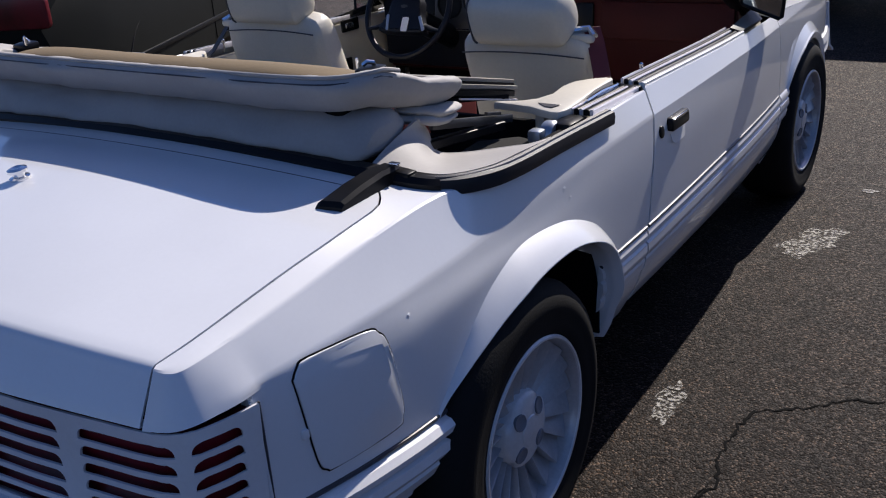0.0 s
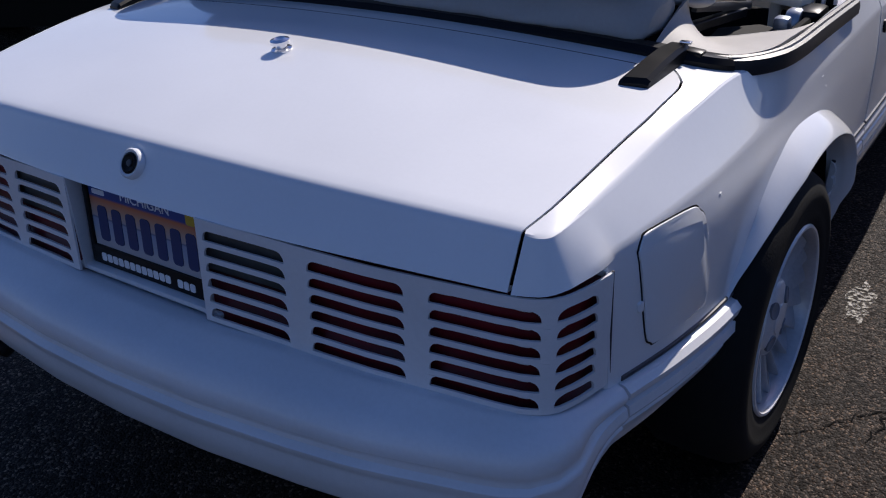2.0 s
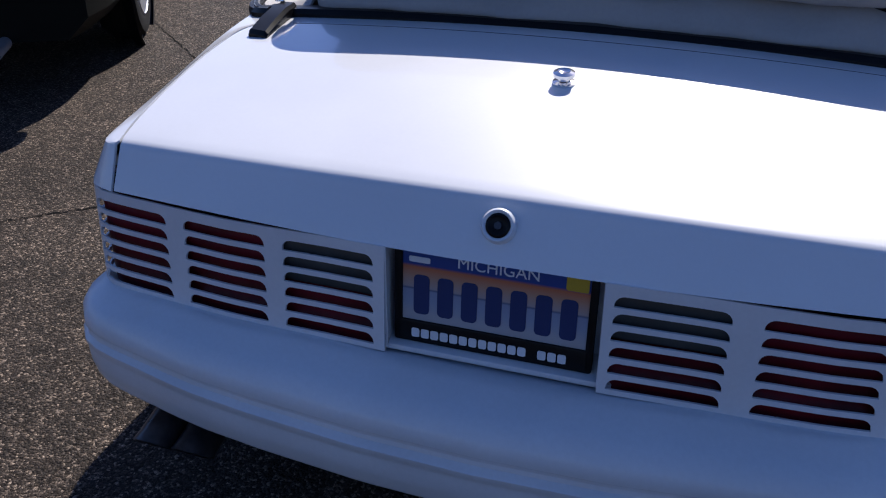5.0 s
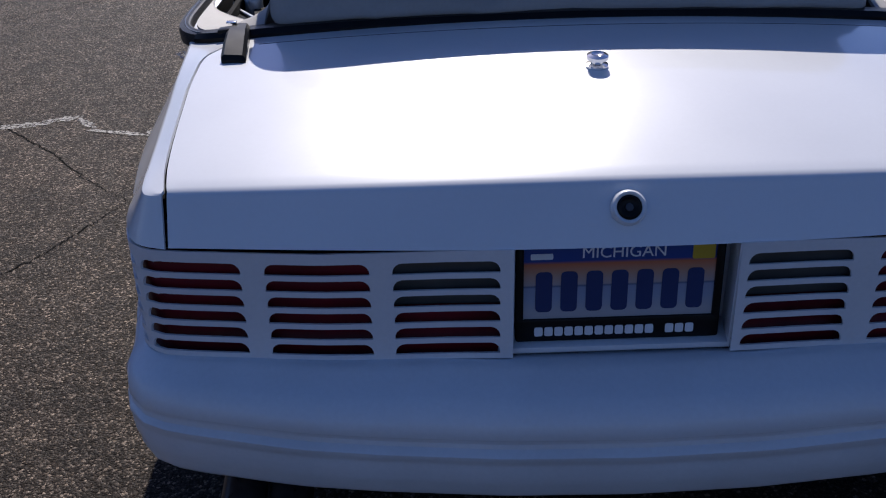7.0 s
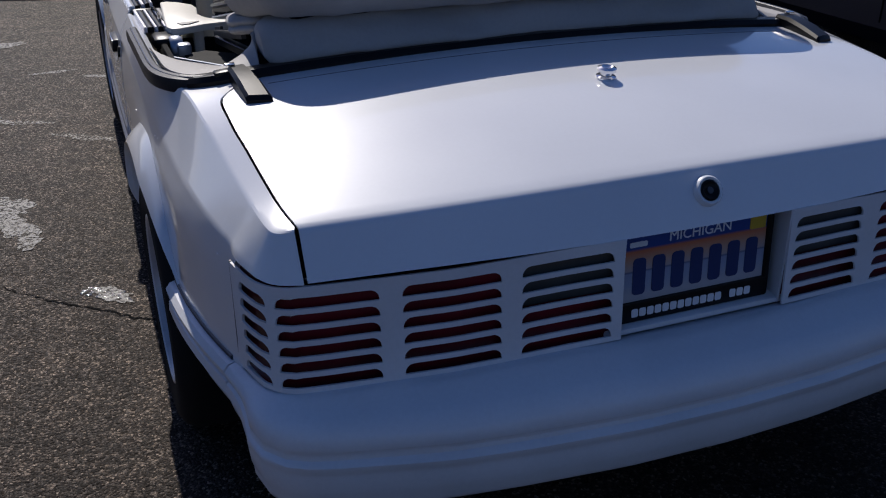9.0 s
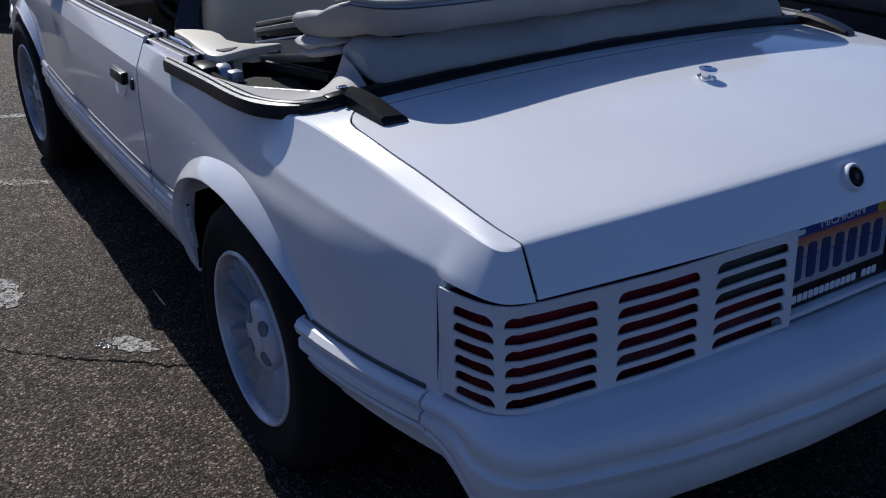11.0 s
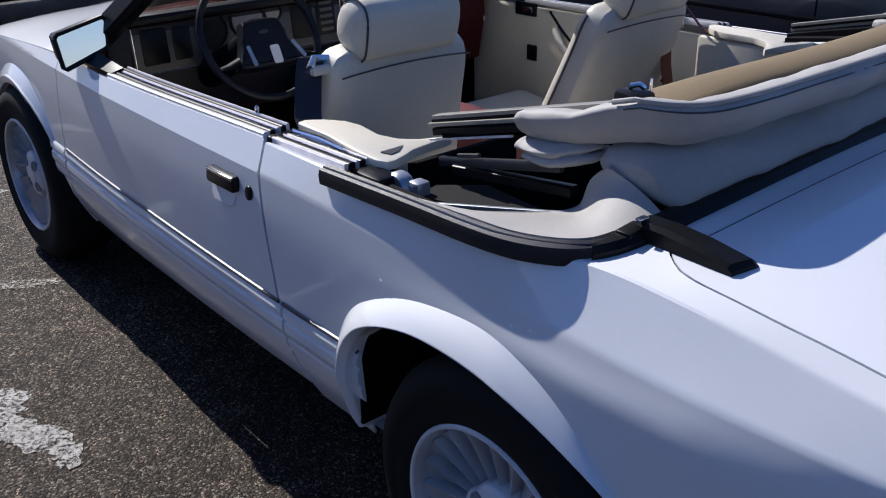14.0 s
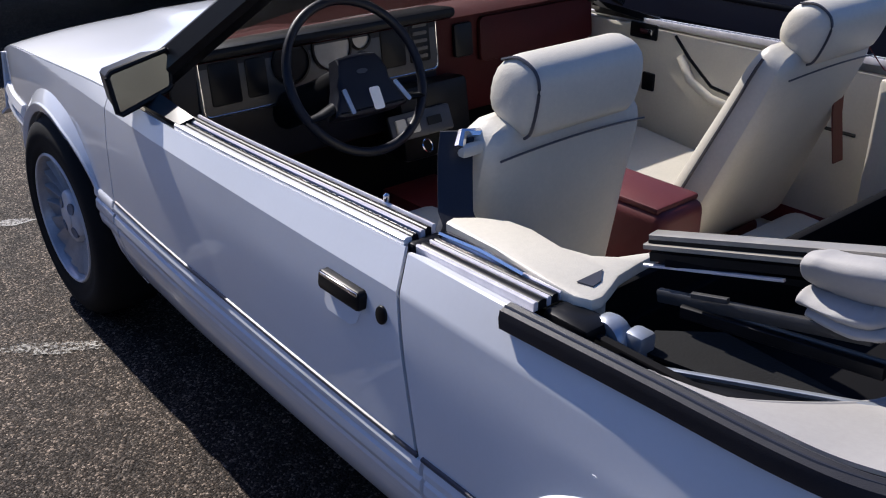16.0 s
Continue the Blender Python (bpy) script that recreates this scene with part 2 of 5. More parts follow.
    bp.inputs["Strength"].default_value = 1.0
    bp.inputs["Distance"].default_value = 0.0050
    l.new(height, bp.inputs["Height"])
    l.new(bp.outputs[0], b.inputs["Normal"])
    return m


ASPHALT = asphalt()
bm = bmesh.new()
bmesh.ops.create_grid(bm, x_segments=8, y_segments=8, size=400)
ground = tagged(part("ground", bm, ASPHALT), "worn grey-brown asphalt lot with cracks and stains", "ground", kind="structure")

# unseen dark ring, added far off to cut the low sky's light
rows = []
for h in (-0.1, 1.0, 2.0, 3.2):
    rows.append([(48 * math.cos(a), 48 * math.sin(a), h) for a in np.linspace(0, 2 * math.pi, 49)[:-1]])
FAR = material("low_sky_blocker", (0.075, 0.070, 0.060), 0.9, vary=0.4, scale=0.3, grain=0.1, grain_scale=3)
tagged(thicken(part("backdrop", grid(rows, True), FAR), 0.3), "unseen dark ring added far round the lot to block low sky", "backdrop", kind="structure")

# ---------------- the car ----------------
car = tagged(new("convertible_car"), "white two-door convertible with folded top and louvred tail lamps", "car")

# side surface: half width by height, and its change along the car
prof = soft([(0.16, 0.77), (0.21, 0.80), (0.25, 0.825), (0.30, 0.852), (0.36, 0.880), (0.42, 0.894), (0.50, 0.8985), (0.60, 0.8965), (0.70, 0.8925), (0.762, 0.8860), (0.785, 0.8832), (0.790, 0.8826), (0.794, 0.8808), (0.80, 0.8778), (0.85, 0.8530), (0.87, 0.8430)])
xo = soft([(-0.64, -0.064), (-0.55, -0.043), (-0.45, -0.024), (-0.3, -0.007), (-0.1, 0), (0, 0), (0.8, 0), (1.6, -0.012), (2.05, -0.032), (2.6, -0.066), (3.0, -0.100), (3.25, -0.15)])
zb = soft([(-0.78, 0.778), (-0.717, 0.788), (-0.4, 0.842), (-0.1, 0.862), (0.3, 0.862), (0.8, 0.855), (1.6, 0.836), (2.0, 0.832), (2.6, 0.80), (3.0, 0.765), (3.25, 0.70)])
tuck = soft([(-0.66, 0.0), (-0.60, 0.003), (-0.42, 0.011), (-0.25, 0.014), (0.0, 0.012), (0.2, 0.005), (0.4, 0.001), (0.7, 0.0)])
TAIL = [(0.0, -0.826), (0.2, -0.821), (0.4, -0.804), (0.55, -0.786), (0.66, -0.772), (0.72, -0.765), (0.768, -0.757), (0.792, -0.744), (0.810, -0.722), (0.821, -0.690), (0.830, -0.650), (0.838, -0.610), (0.848, -0.56)]
_dk = np.polyfit([-0.10, -0.25, -0.4, -0.55, -0.717, -0.765], [0.907, 0.900, 0.884, 0.861, 0.828, 0.817], 3)
deck_k = soft([(-0.77, 0.030), (-0.4, 0.033), (-0.1, 0.034)])


def deck(x, y):
    return float(np.polyval(_dk, min(y, -0.05))) - deck_k(y) * (abs(x) / 0.735) ** 2


def side(y, z):
    f = min(max((z - 0.685) / 0.075, 0.0), 1.0)
    return prof(z) + xo(y) - tuck(y) * f * f * (3 - 2 * f)


ARCH_F = (2.535, 0.30)


def arch_z(y, centre, r):
    d = y - centre[0]
    d = d / 1.22 if d < 0 else d
    return centre[1] + math.sqrt(r * r - d * d) if abs(d) < r else -1


gap_rear = lambda z: 0.708 + 0.085 * (z - 0.48) / 0.37
gap_front = lambda z: 2.05 + 0.02 * (z - 0.54)


SHOULDER = 0.791  # height of the crease under the sill


def panel(y0f, y1f, ncol, zlow, ztop, nrow, s):
    """A side panel between two gap lines, with the bottom edge zlow(y)."""
    rows = []
    for r in range(nrow + 1):
        row = []
        for c in range(ncol + 1):
            f = c / ncol
            ym = y0f(0.65) + (y1f(0.65) - y0f(0.65)) * f
            z0, z1 = zlow(ym), ztop(ym)
            zk, k = min(SHOULDER, z1 - 0.03), nrow - 5
            z = z0 + (zk - z0) * r / k if r <= k else zk + (z1 - zk) * (r - k) / 5
            y = y0f(z) + (y1f(z) - y0f(z)) * f
            row.append(mirror((side(y, z), y, z), s))
        rows.append(row)
    return rows


# rear wheel opening: the flare's lip, and the line where the flare runs into the panel
LIP_R = [(0.456, 0.315), (0.453, 0.42), (0.430, 0.520), (0.388, 0.582), (0.322, 0.620), (0.222, 0.644), (0.120, 0.646), (0.020, 0.635), (-0.068, 0.609), (-0.150, 0.574), (-0.212, 0.540), (-0.250, 0.508), (-0.290, 0.462), (-0.330, 0.400)]
OUT_R = [(0.474, 0.315), (0.486, 0.42), (0.490, 0.520), (0.462, 0.588), (0.400, 0.640), (0.285, 0.688), (0.165, 0.708), (0.062, 0.708), (-0.030, 0.683), (-0.105, 0.643), (-0.168, 0.590), (-0.235, 0.530), (-0.285, 0.475), (-0.328, 0.410)]


def low_quarter(y):
    a = float(np.interp(y, [p[0] for p in reversed(LIP_R)], [p[1] for p in reversed(LIP_R)])) + 0.008 if -0.33 < y < 0.456 else -1
    return max(a, 0.37 if y < -0.2 else 0.28)


def low_fender(y):
    a = arch_z(y, ARCH_F, 0.355)
    return max(a, 0.28 if y < 2.47 else 0.42)


lid_w = soft([(-0.73, 0.7375), (-0.65, 0.751), (-0.55, 0.758), (-0.44, 0.763), (-0.35, 0.767), (-0.25, 0.767), (-0.21, 0.762), (-0.18, 0.746), (-0.15, 0.720), (-0.12, 0.690), (-0.075, 0.660)])


crease_z = soft([(-0.64, 0.736), (-0.57, 0.741), (-0.42, 0.748), (-0.19, 0.755), (0.0, 0.762), (0.2, 0.770), (0.45, 0.782), (0.745, 0.791)])
edge_x = soft([(-0.70, 0.783), (-0.655, 0.787), (-0.57, 0.792), (-0.476, 0.798), (-0.38, 0.803), (-0.263, 0.810), (-0.10, 0.820), (-0.03, 0.832), (0.03, 0.846), (0.10, 0.857), (0.2, 0.861), (0.745, 0.8535)])
edge_z = soft([(-0.70, 0.7935), (-0.655, 0.798), (-0.57, 0.807), (-0.476, 0.818), (-0.38, 0.831), (-0.263, 0.8465), (-0.10, 0.858), (0.1, 0.856), (0.745, 0.850)])
ZM = 0.7285


def shoulder(y, slide):
    """Points of one upper column: lamp line, crease, leaned facet, edge, sunlit strip to the trunk gap."""
    zc = crease_z(y)
    c0, c1 = Vector((side(y, ZM), y + slide(ZM), ZM)), Vector((side(y, zc), y + slide(zc), zc))
    c2 = Vector((edge_x(y), y + slide(edge_z(y)), edge_z(y)))
    if y < -0.10:
        xg = lid_w(y) + 0.0043
        c3 = Vector((xg, y, deck(xg, y)))
    else:
        c3 = Vector((0.724 + 0.112 * min((y + 0.10) / 0.15, 1), y, 0.872 - 0.026 * min((y + 0.10) / 0.12, 1)))
    u, v, w = (c1 - c0).normalized(), (c2 - c1).normalized(), (c3 - c2).normalized()
    r, q_ = 0.003, 0.004
    pts = [c0, c0.lerp(c1, 0.4), c1 - u * min(2 * q_, 0.6 * (c1 - c0).length), c1 - u * min(q_, 0.3 * (c1 - c0).length), c1 + v * q_, c1 + v * 2 * q_]
    pts += [c1.lerp(c2, f) for f in (0.4, 0.6)]
    pts += [c2 - v * 2 * r, c2 - v * r * 0.8, c2 + w * r * 0.8, c2 + w * 2 * r, c2.lerp(c3, 0.7), c3]
    return pts


def quarter(s):
    """Lower skin up to the lamp's top line, and an upper skin that runs on round the tail corner to the trunk gap."""
    nlow = 12
    low, up = [], []
    for i, y in enumerate(np.linspace(0.745, -0.61, 74)):
        slide = lambda z, i=i: (gap_rear(z) - 0.742) * max(0, 1 - i / 14)
        low.append([(side(y, z), y + slide(z), z) for z in np.linspace(low_quarter(y), ZM, nlow + 1)])
        up.append(shoulder(y, slide))
    low.append([(side(-0.628, z), -0.628, z) for _, _, z in low[-1]])
    # inward return of the lower skin beside the lamp
    low.append([(x - 0.004, y - 0.003, z) for x, y, z in low[-1]])
    low.append([(x - 0.035, y + 0.002, z) for x, y, z in low[-1]])
    start = up[-1]
    n = 16
    base = curve_pts([start[0], (0.8305, -0.65, 0.7265), (0.8205, -0.69, 0.7235), (0.808, -0.722, 0.720), (0.786, -0.746, 0.717), (0.7450, -0.7605, 0.716)], 16)
    edge = curve_pts([(edge_x(-0.61), -0.61, edge_z(-0.61)), (0.787, -0.655, 0.798), (0.7835, -0.690, 0.794), (0.777, -0.710, 0.792), (0.764, -0.7195, 0.7925), (0.7470, -0.723, 0.795)], 16)

    def straight(p):
        k = round(p * (len(base) - 1))
        b_, e_ = base[k], edge[k]
        ty = -0.61 - 0.106 * p
        xg = lid_w(ty) + 0.0043
        g = Vector((xg, ty, deck(xg, ty)))
        return [b_.lerp(e_, f) for f in cuts] + [e_.lerp(g, f) for f in (0.1, 0.35, 0.7, 1.0)]
    d = [0.0]
    for q0, q1 in zip(start[:10], start[1:10]):
        d.append(d[-1] + (q1 - q0).length)
    cuts = [v / d[-1] * 0.985 for v in d]
    s0 = straight(0.0)
    for i in range(1, n + 1):
        p = i / n
        w = min(p / 0.45, 1.0)
        w = w * w * (3 - 2 * w)
        up.append([q1 + (q0 - z0) * (1 - w) for q1, q0, z0 in zip(straight(p), start, s0)])
    bm = merge(*[grid([[mirror(p, s) for p in col] for col in cs_]) for cs_ in (low, up)])
    bmesh.ops.remove_doubles(bm, verts=bm.verts, dist=1e-4)
    bmesh.ops.recalc_face_normals(bm, faces=bm.faces)
    return bm


def prism(outline, place, depth, bevel=0.0):
    """A flat outline (u, v) pushed out by depth; place maps (u, v, w) to the world."""
    bm = bmesh.new()
    a = [bm.verts.new((u, v, 0)) for u, v in outline]
    f = bm.faces.new(a)
    r = bmesh.ops.extrude_face_region(bm, geom=[f])
    for v in r["geom"]:
        if isinstance(v, bmesh.types.BMVert):
            v.co.z += depth
    if bevel:
        top = [e for e in bm.edges if all(abs(v.co.z - depth) < 1e-7 for v in e.verts)]
        bmesh.ops.bevel(bm, geom=top, offset=bevel, segments=2, profile=0.5, affect="EDGES")
    for v in bm.verts:
        v.co = Vector(place(*v.co))
    bmesh.ops.recalc_face_normals(bm, faces=bm.faces)
    return bm


def rounded(w, h, r, n=5):
    out = []
    for cx, cy, a0 in ((w / 2 - r, h / 2 - r, 0), (-w / 2 + r, h / 2 - r, 90), (-w / 2 + r, -h / 2 + r, 180), (w / 2 - r, -h / 2 + r, 270)):
        for k in range(n + 1):
            a = radians(a0 + 90 * k / n)
            out.append((cx + r * math.cos(a), cy + r * math.sin(a)))
    return out


MOULD = [(0.0, 0.517), (0.012, 0.512), (0.019, 0.500), (0.018, 0.487), (0.007, 0.480), (0.018, 0.474), (0.021, 0.455), (0.016, 0.442), (0.010, 0.436), (0.014, 0.428), (0.010, 0.405), (0.0, 0.398)]


def moulding(y0, y1, s, rise=lambda y: 0.0, slant=(0, 0), n=14, k=0.62, k2=None, tall=1.0):
    rings = []
    for y in np.linspace(y0, y1, n):
        f = (y - y0) / (y1 - y0)
        ring = []
        for o, z in MOULD:
            yy = y + (slant[0] * (1 - f) + slant[1] * f) * (z - 0.455)
            zz = 0.517 + (z - 0.517) * tall + rise(y)
            ring.append(mirror((side(yy, zz) + o * (k + ((k if k2 is None else k2) - k) * f) - 0.001, yy, zz), s))
        rings.append(ring)
    return loft(rings)


rise = ip([(-0.6, 0.0), (0.7, 0.0), (2.1, 0.028), (3.2, 0.04)])

for s in (-1, 1):
    q = thicken(part("quarter_panel", quarter(s), PAINT, car, angle=38), 0.005, 16)
    d = thicken(part("door", grid(panel(lambda z: gap_rear(z) + 0.0115, lambda z: gap_front(z) - 0.006, 30, lambda y: 0.315, lambda y: zb(y), 27, s)), PAINT, car), 0.006, 11)
    thicken(part("front_fender", grid(panel(lambda z: gap_front(z), lambda z: 3.22, 60, low_fender, lambda y: zb(y), 25, s)), PAINT, car), 0.006, 11)
    part("rocker_panel", loft([[mirror((x, y, z), s) for x, z in ((side(y, 0.31) - 0.004, 0.312), (side(y, 0.28) - 0.012, 0.285), (side(y, 0.28) - 0.05, 0.270), (0.74, 0.265), (0.74, 0.312))] for y in np.linspace(0.445, 2.04, 12)]), PAINT, car)
    part("side_moulding", moulding(gap_rear(0.455) + 0.006, gap_front(0.455) - 0.01, s, rise), PLASTIC_WHITE, d, "ribbed white body-side moulding", 18)
    # dark grey tube stands in for the shade line above the moulding
    part("moulding_shade_line", tube([mirror((side(y, 0.517 + rise(y)) + 0.0035, y, 0.517 + rise(y)), s) for y in np.linspace(gap_rear(0.5) + 0.008, 2.03, 14)], 0.0052, 8), GREY, d, "dark tube for the shade line above the moulding")
    part("side_moulding", moulding(0.425, gap_rear(0.455) - 0.004, s, rise), PLASTIC_WHITE, car, "ribbed white body-side moulding", 18)
    part("moulding_shade_line", tube([mirror((side(y, 0.517 + rise(y)) + 0.0035, y, 0.517 + rise(y)), s) for y in np.linspace(0.43, gap_rear(0.5) - 0.005, 8)], 0.0052, 8), GREY, car, "dark tube for the shade line above the moulding")
    part("side_moulding", moulding(gap_front(0.455) + 0.006, 2.19, s, rise, n=6), PLASTIC_WHITE, car)
    part("rear_moulding", moulding(-0.604, -0.238, s, ip([(-0.60, -0.010), (-0.24, -0.023)]), (0, 0.35), k=1.35, k2=1.45, tall=0.92), PLASTIC_WHITE, car, "ribbed white moulding behind the wheel", 18)
    # the same painted shade line above the rear moulding
    part("moulding_shade_line", tube([mirror((side(y, 0.506) + 0.0025, y, float(np.interp(y, [-0.60, -0.24], [0.511, 0.498]))), s) for y in np.linspace(-0.598, -0.232, 10)], 0.0048, 8), GREY, car, "dark tube for the shade line above the moulding")
    # door handle, its cup and the lock
    px = lambda u, v, w, s=s: mirror((side(0.93 + u, 0.745 + v) + w, 0.93 + u, 0.745 + v), s)
    pocket = [(-0.052, 0.0), (0.062, 0.0), (0.058, -0.034), (0.046, -0.046), (-0.026, -0.046), (-0.042, -0.036)]
    part("handle_recess", prism([(u, v - 0.012) for u, v in pocket], lambda u, v, w, px=px: px(u, v, 0.0006 + 0.14 * max(0.0, -0.014 - v) + w), 0.001), PAINT, d, "scooped pocket behind the handle")
    part("handle_strip", box((0, 0, 0), (0.004, 0.112, 0.007), 0.0015), CHROME, d).matrix_basis = Matrix.Translation(px(0.0, 0.012, 0.0185))
    part("door_handle", prism([(u, v) for u, v in rounded(0.128, 0.036, 0.010)], lambda u, v, w, px=px: px(u, v, w + 0.002), 0.017, 0.005), BLACK, d, "black flap handle with bright edge")
    part("key_lock", prism([(0.0145 * math.cos(a) - 0.108, 0.0165 * math.sin(a) - 0.006) for a in np.linspace(0, 6.283, 20)[:-1]], px, 0.008, 0.003), BLACK, d)
    # sill strips along the window slot
    for k, (dx, mat, w, lab) in enumerate(((-0.010, PAINT, 0.0085, "white flange of the door top"), (-0.025, BLACK, 0.0065, "black rubber sill strip"), (-0.041, STRIP, 0.0050, "sill strip with the sun glint in its colour"), (-0.053, BLACK, 0.006, "black rubber sill strip"), (-0.0645, STRIP, 0.0035, "sill strip with the sun glint in its colour"))):
        rings = []
        for y in np.linspace(0.815, 1.66, 10):
            x, z = side(y, zb(y)) + dx, zb(y) + 0.006 + 0.002 * k
            rings.append([mirror((x + a * w, y, z + b * 0.006), s) for a, b in ((-1, -2), (1, -2), (1, 0.6), (0.5, 1), (-0.5, 1), (-1, 0.6))])
        part("sill_strip", loft(rings), mat, d, lab)
    part("lock_knob", lathe([(0.004, 0), (0.004, 0.03), (0.0055, 0.032), (0.0055, 0.042), (0.002, 0.046)], pose(-0.785 * -s, 0.946, 0.842, 0, 0, 0), 14), CHROME, d)
    # strips behind the door
    for dx, mat, w in ((-0.014, STRIP, 0.0045), (-0.027, BLACK, 0.008), (-0.041, STRIP, 0.0040), (-0.053, BLACK, 0.006), (-0.066, STRIP, 0.0035), (-0.080, GREY, 0.008)):
        rings = []
        for y in np.linspace(0.53, 0.80, 6):
            x, z = side(y, zb(y)) + dx, zb(y) + 0.004
            rings.append([mirror((x + a * w, y, z - 0.004 + b * 0.005), s) for a, b in ((-1, -2), (1, -2), (1, 0.6), (0.5, 1), (-0.5, 1), (-1, 0.6))])
        part("window_slot_strip", loft(rings), mat, car)
    part("slot_end_cap", box((0.812 * s, 0.803, 0.850), (0.064, 0.022, 0.022), 0.006), BLACK, car)
    # near-black strips: the shade in the door gaps is put into their colour
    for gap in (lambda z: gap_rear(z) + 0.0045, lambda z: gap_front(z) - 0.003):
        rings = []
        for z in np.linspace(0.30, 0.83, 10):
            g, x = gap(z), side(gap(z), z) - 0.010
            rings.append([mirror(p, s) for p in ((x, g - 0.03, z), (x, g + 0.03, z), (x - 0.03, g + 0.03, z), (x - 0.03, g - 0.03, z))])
        part("door_gap_shade", loft(rings), DARK, car)
    # small black sail piece below the mirror
    rows = [[mirror((side(y, zb(y)) - 0.01 - 0.012 * k, y, zb(y) + 0.004 + h * k / 3), s) for k in range(4)] for y, h in ((1.64, 0.010), (1.72, 0.018), (1.80, 0.026), (1.90, 0.034))]
    thicken(part("mirror_base", grid(rows), BLACK, d), 0.02)
    # door mirror
    mm = new("door_mirror")
    mm.parent = car
    mm["label"] = "black framed door mirror"
    tip = 0.14 if s < 0 else -0.10
    place = lambda u, v, w, s=s, tip=tip: mirror((0.848 + u + (0.012 if s > 0 else 0), 1.845 - w + 0.25 * u + tip * v, 0.895 + v + 0.30 * (-u) * 0.9 + (0.022 if s > 0 else 0)), s)
    outl = [(-0.088 + (a + 0.088) * 0.92, b * 0.88) for a, b in ((0.068, 0.045), (0.060, -0.052), (0.052, -0.060), (-0.072, -0.040), (-0.080, -0.030), (-0.088, 0.050), (-0.080, 0.060), (0.058, 0.055))]
    part("mirror_housing", prism([(u * 1.0, v) for u, v in outl], lambda u, v, w, place=place: place(u * (1 - w * 3.0), v * (1 - w * 3.0), -w), 0.09), BLACK, mm)
    part("mirror_rim", merge(tube([place(*outl[k], 0.003) for k in list(range(8)) + [0]], 0.007, 8)), BLACK, mm)
    gl = bpy.data.materials.get("mirror_glass") or material("mirror_glass", (0.74, 0.77, 0.72), 0.03, 1.0, vary=0.0, grain=0.0)
    part("mirror_glass", prism([(u * 0.93, v * 0.90) for u, v in outl], lambda u, v, w, place=place: place(u, v, 0.002 + w), 0.002), gl, mm)

# fuel door on the right-hand side
fx = lambda u, v, w: (side(-0.453 + u, 0.636 + v) + 0.0027 + w, -0.453 + u, 0.636 + v)
fd_out = [(-0.090, 0.098), (-0.070, 0.104), (0.052, 0.096), (0.074, 0.084), (0.086, 0.060), (0.101, -0.055), (0.096, -0.084), (0.080, -0.098), (-0.052, -0.097), (-0.073, -0.092), (-0.088, -0.066), (-0.104, 0.065), (-0.102, 0.084)]
fd_out = [(p.x, p.y) for p in curve_pts([(u, v, 0) for u, v in fd_out] + [(fd_out[0][0], fd_out[0][1], 0)], 4)][:-1]
# black plate on the panel paints the shade in the fuel door's gap
part("fuel_door_gap_shade", prism([(u * 1.028, v * 1.028) for u, v in fd_out], fx, 0.0012), BLACK, car)
part("fuel_door", prism(fd_out, lambda u, v, w: fx(u, v, w + 0.0004), 0.0032, 0.0014), PAINT, car, "rounded white fuel filler door")
part("fuel_door_stop", prism([(u - 0.104, v - 0.012) for u, v in rounded(0.012, 0.018, 0.004, 3)], fx, 0.005, 0.002), PAINT, car)

# trunk lid: top, rolled edge and rear face
rows = []
for q_u in np.linspace(-1, 1, 45):
    r = abs(q_u)
    yf = -0.075
    ye = -0.768 + 0.048 * r ** 2.2
    row = []
    for f in np.linspace(0, 1, 26):
        y = yf + (ye + 0.012 - yf) * f
        xx = q_u * lid_w(y)
        row.append((xx, y, deck(xx, y)))
    x = q_u * lid_w(ye)
    ze = deck(x, ye)
    row += [(x, ye + 0.0045, ze - 0.0005), (x, ye - 0.001, ze - 0.005), (x, ye - 0.004, ze - 0.011)]
    yb, zbm = -0.820 + 0.060 * r ** 2.2, 0.7275 - 0.008 * r ** 4
    for f in np.linspace(0.12, 1, 8):
        row.append((x, ye - 0.004 + (yb - ye + 0.004) * f, ze - 0.011 + (zbm - ze + 0.011) * f))
    row.append((x, yb + 0.02, zbm - 0.003))
    rows.append(row)
trunk = thicken(part("trunk_lid", grid(rows), PAINT, car, angle=60), 0.004, 60)
# near-black block under the trunk gap; the gap's shade is its colour
part("trunk_gap_shade", loft([[(x, y, z) for x, y, z in ((-lid_w(y) - 0.012, y, deck(0.75, y) - 0.022), (lid_w(y) + 0.012, y, deck(0.75, y) - 0.022), (lid_w(y) + 0.012, y, deck(0.75, y) - 0.06), (-lid_w(y) - 0.012, y, deck(0.75, y) - 0.06))] for y in np.linspace(-0.70, -0.10, 12)]), DARK, car)
# near-black block added inside the tail as shade behind the lid's gap
part("tail_inner", box((0, -0.655, 0.64), (1.50, 0.12, 0.23), 0.01), DARK, car)
# trunk lock and latch stud
lk = pose(-0.012, -0.797, 0.783, 59, 0, 0)
part("trunk_lock_bezel", lathe([(0.029, -0.012), (0.0275, 0.002), (0.0245, 0.005), (0.0205, 0.004), (0.019, 0.002)], lk, 32, False), PAINT, trunk)
part("trunk_lock", lathe([(0.0195, -0.01), (0.0195, 0.004), (0.016, 0.006), (0.012, 0.003), (0.0, 0.003)], lk, 28), BLACK, trunk, "dark round key lock")
part("trunk_lock_barrel", lathe([(0.007, 0.0), (0.006, 0.005), (0.0, 0.0055)], lk, 20), GREY, trunk)
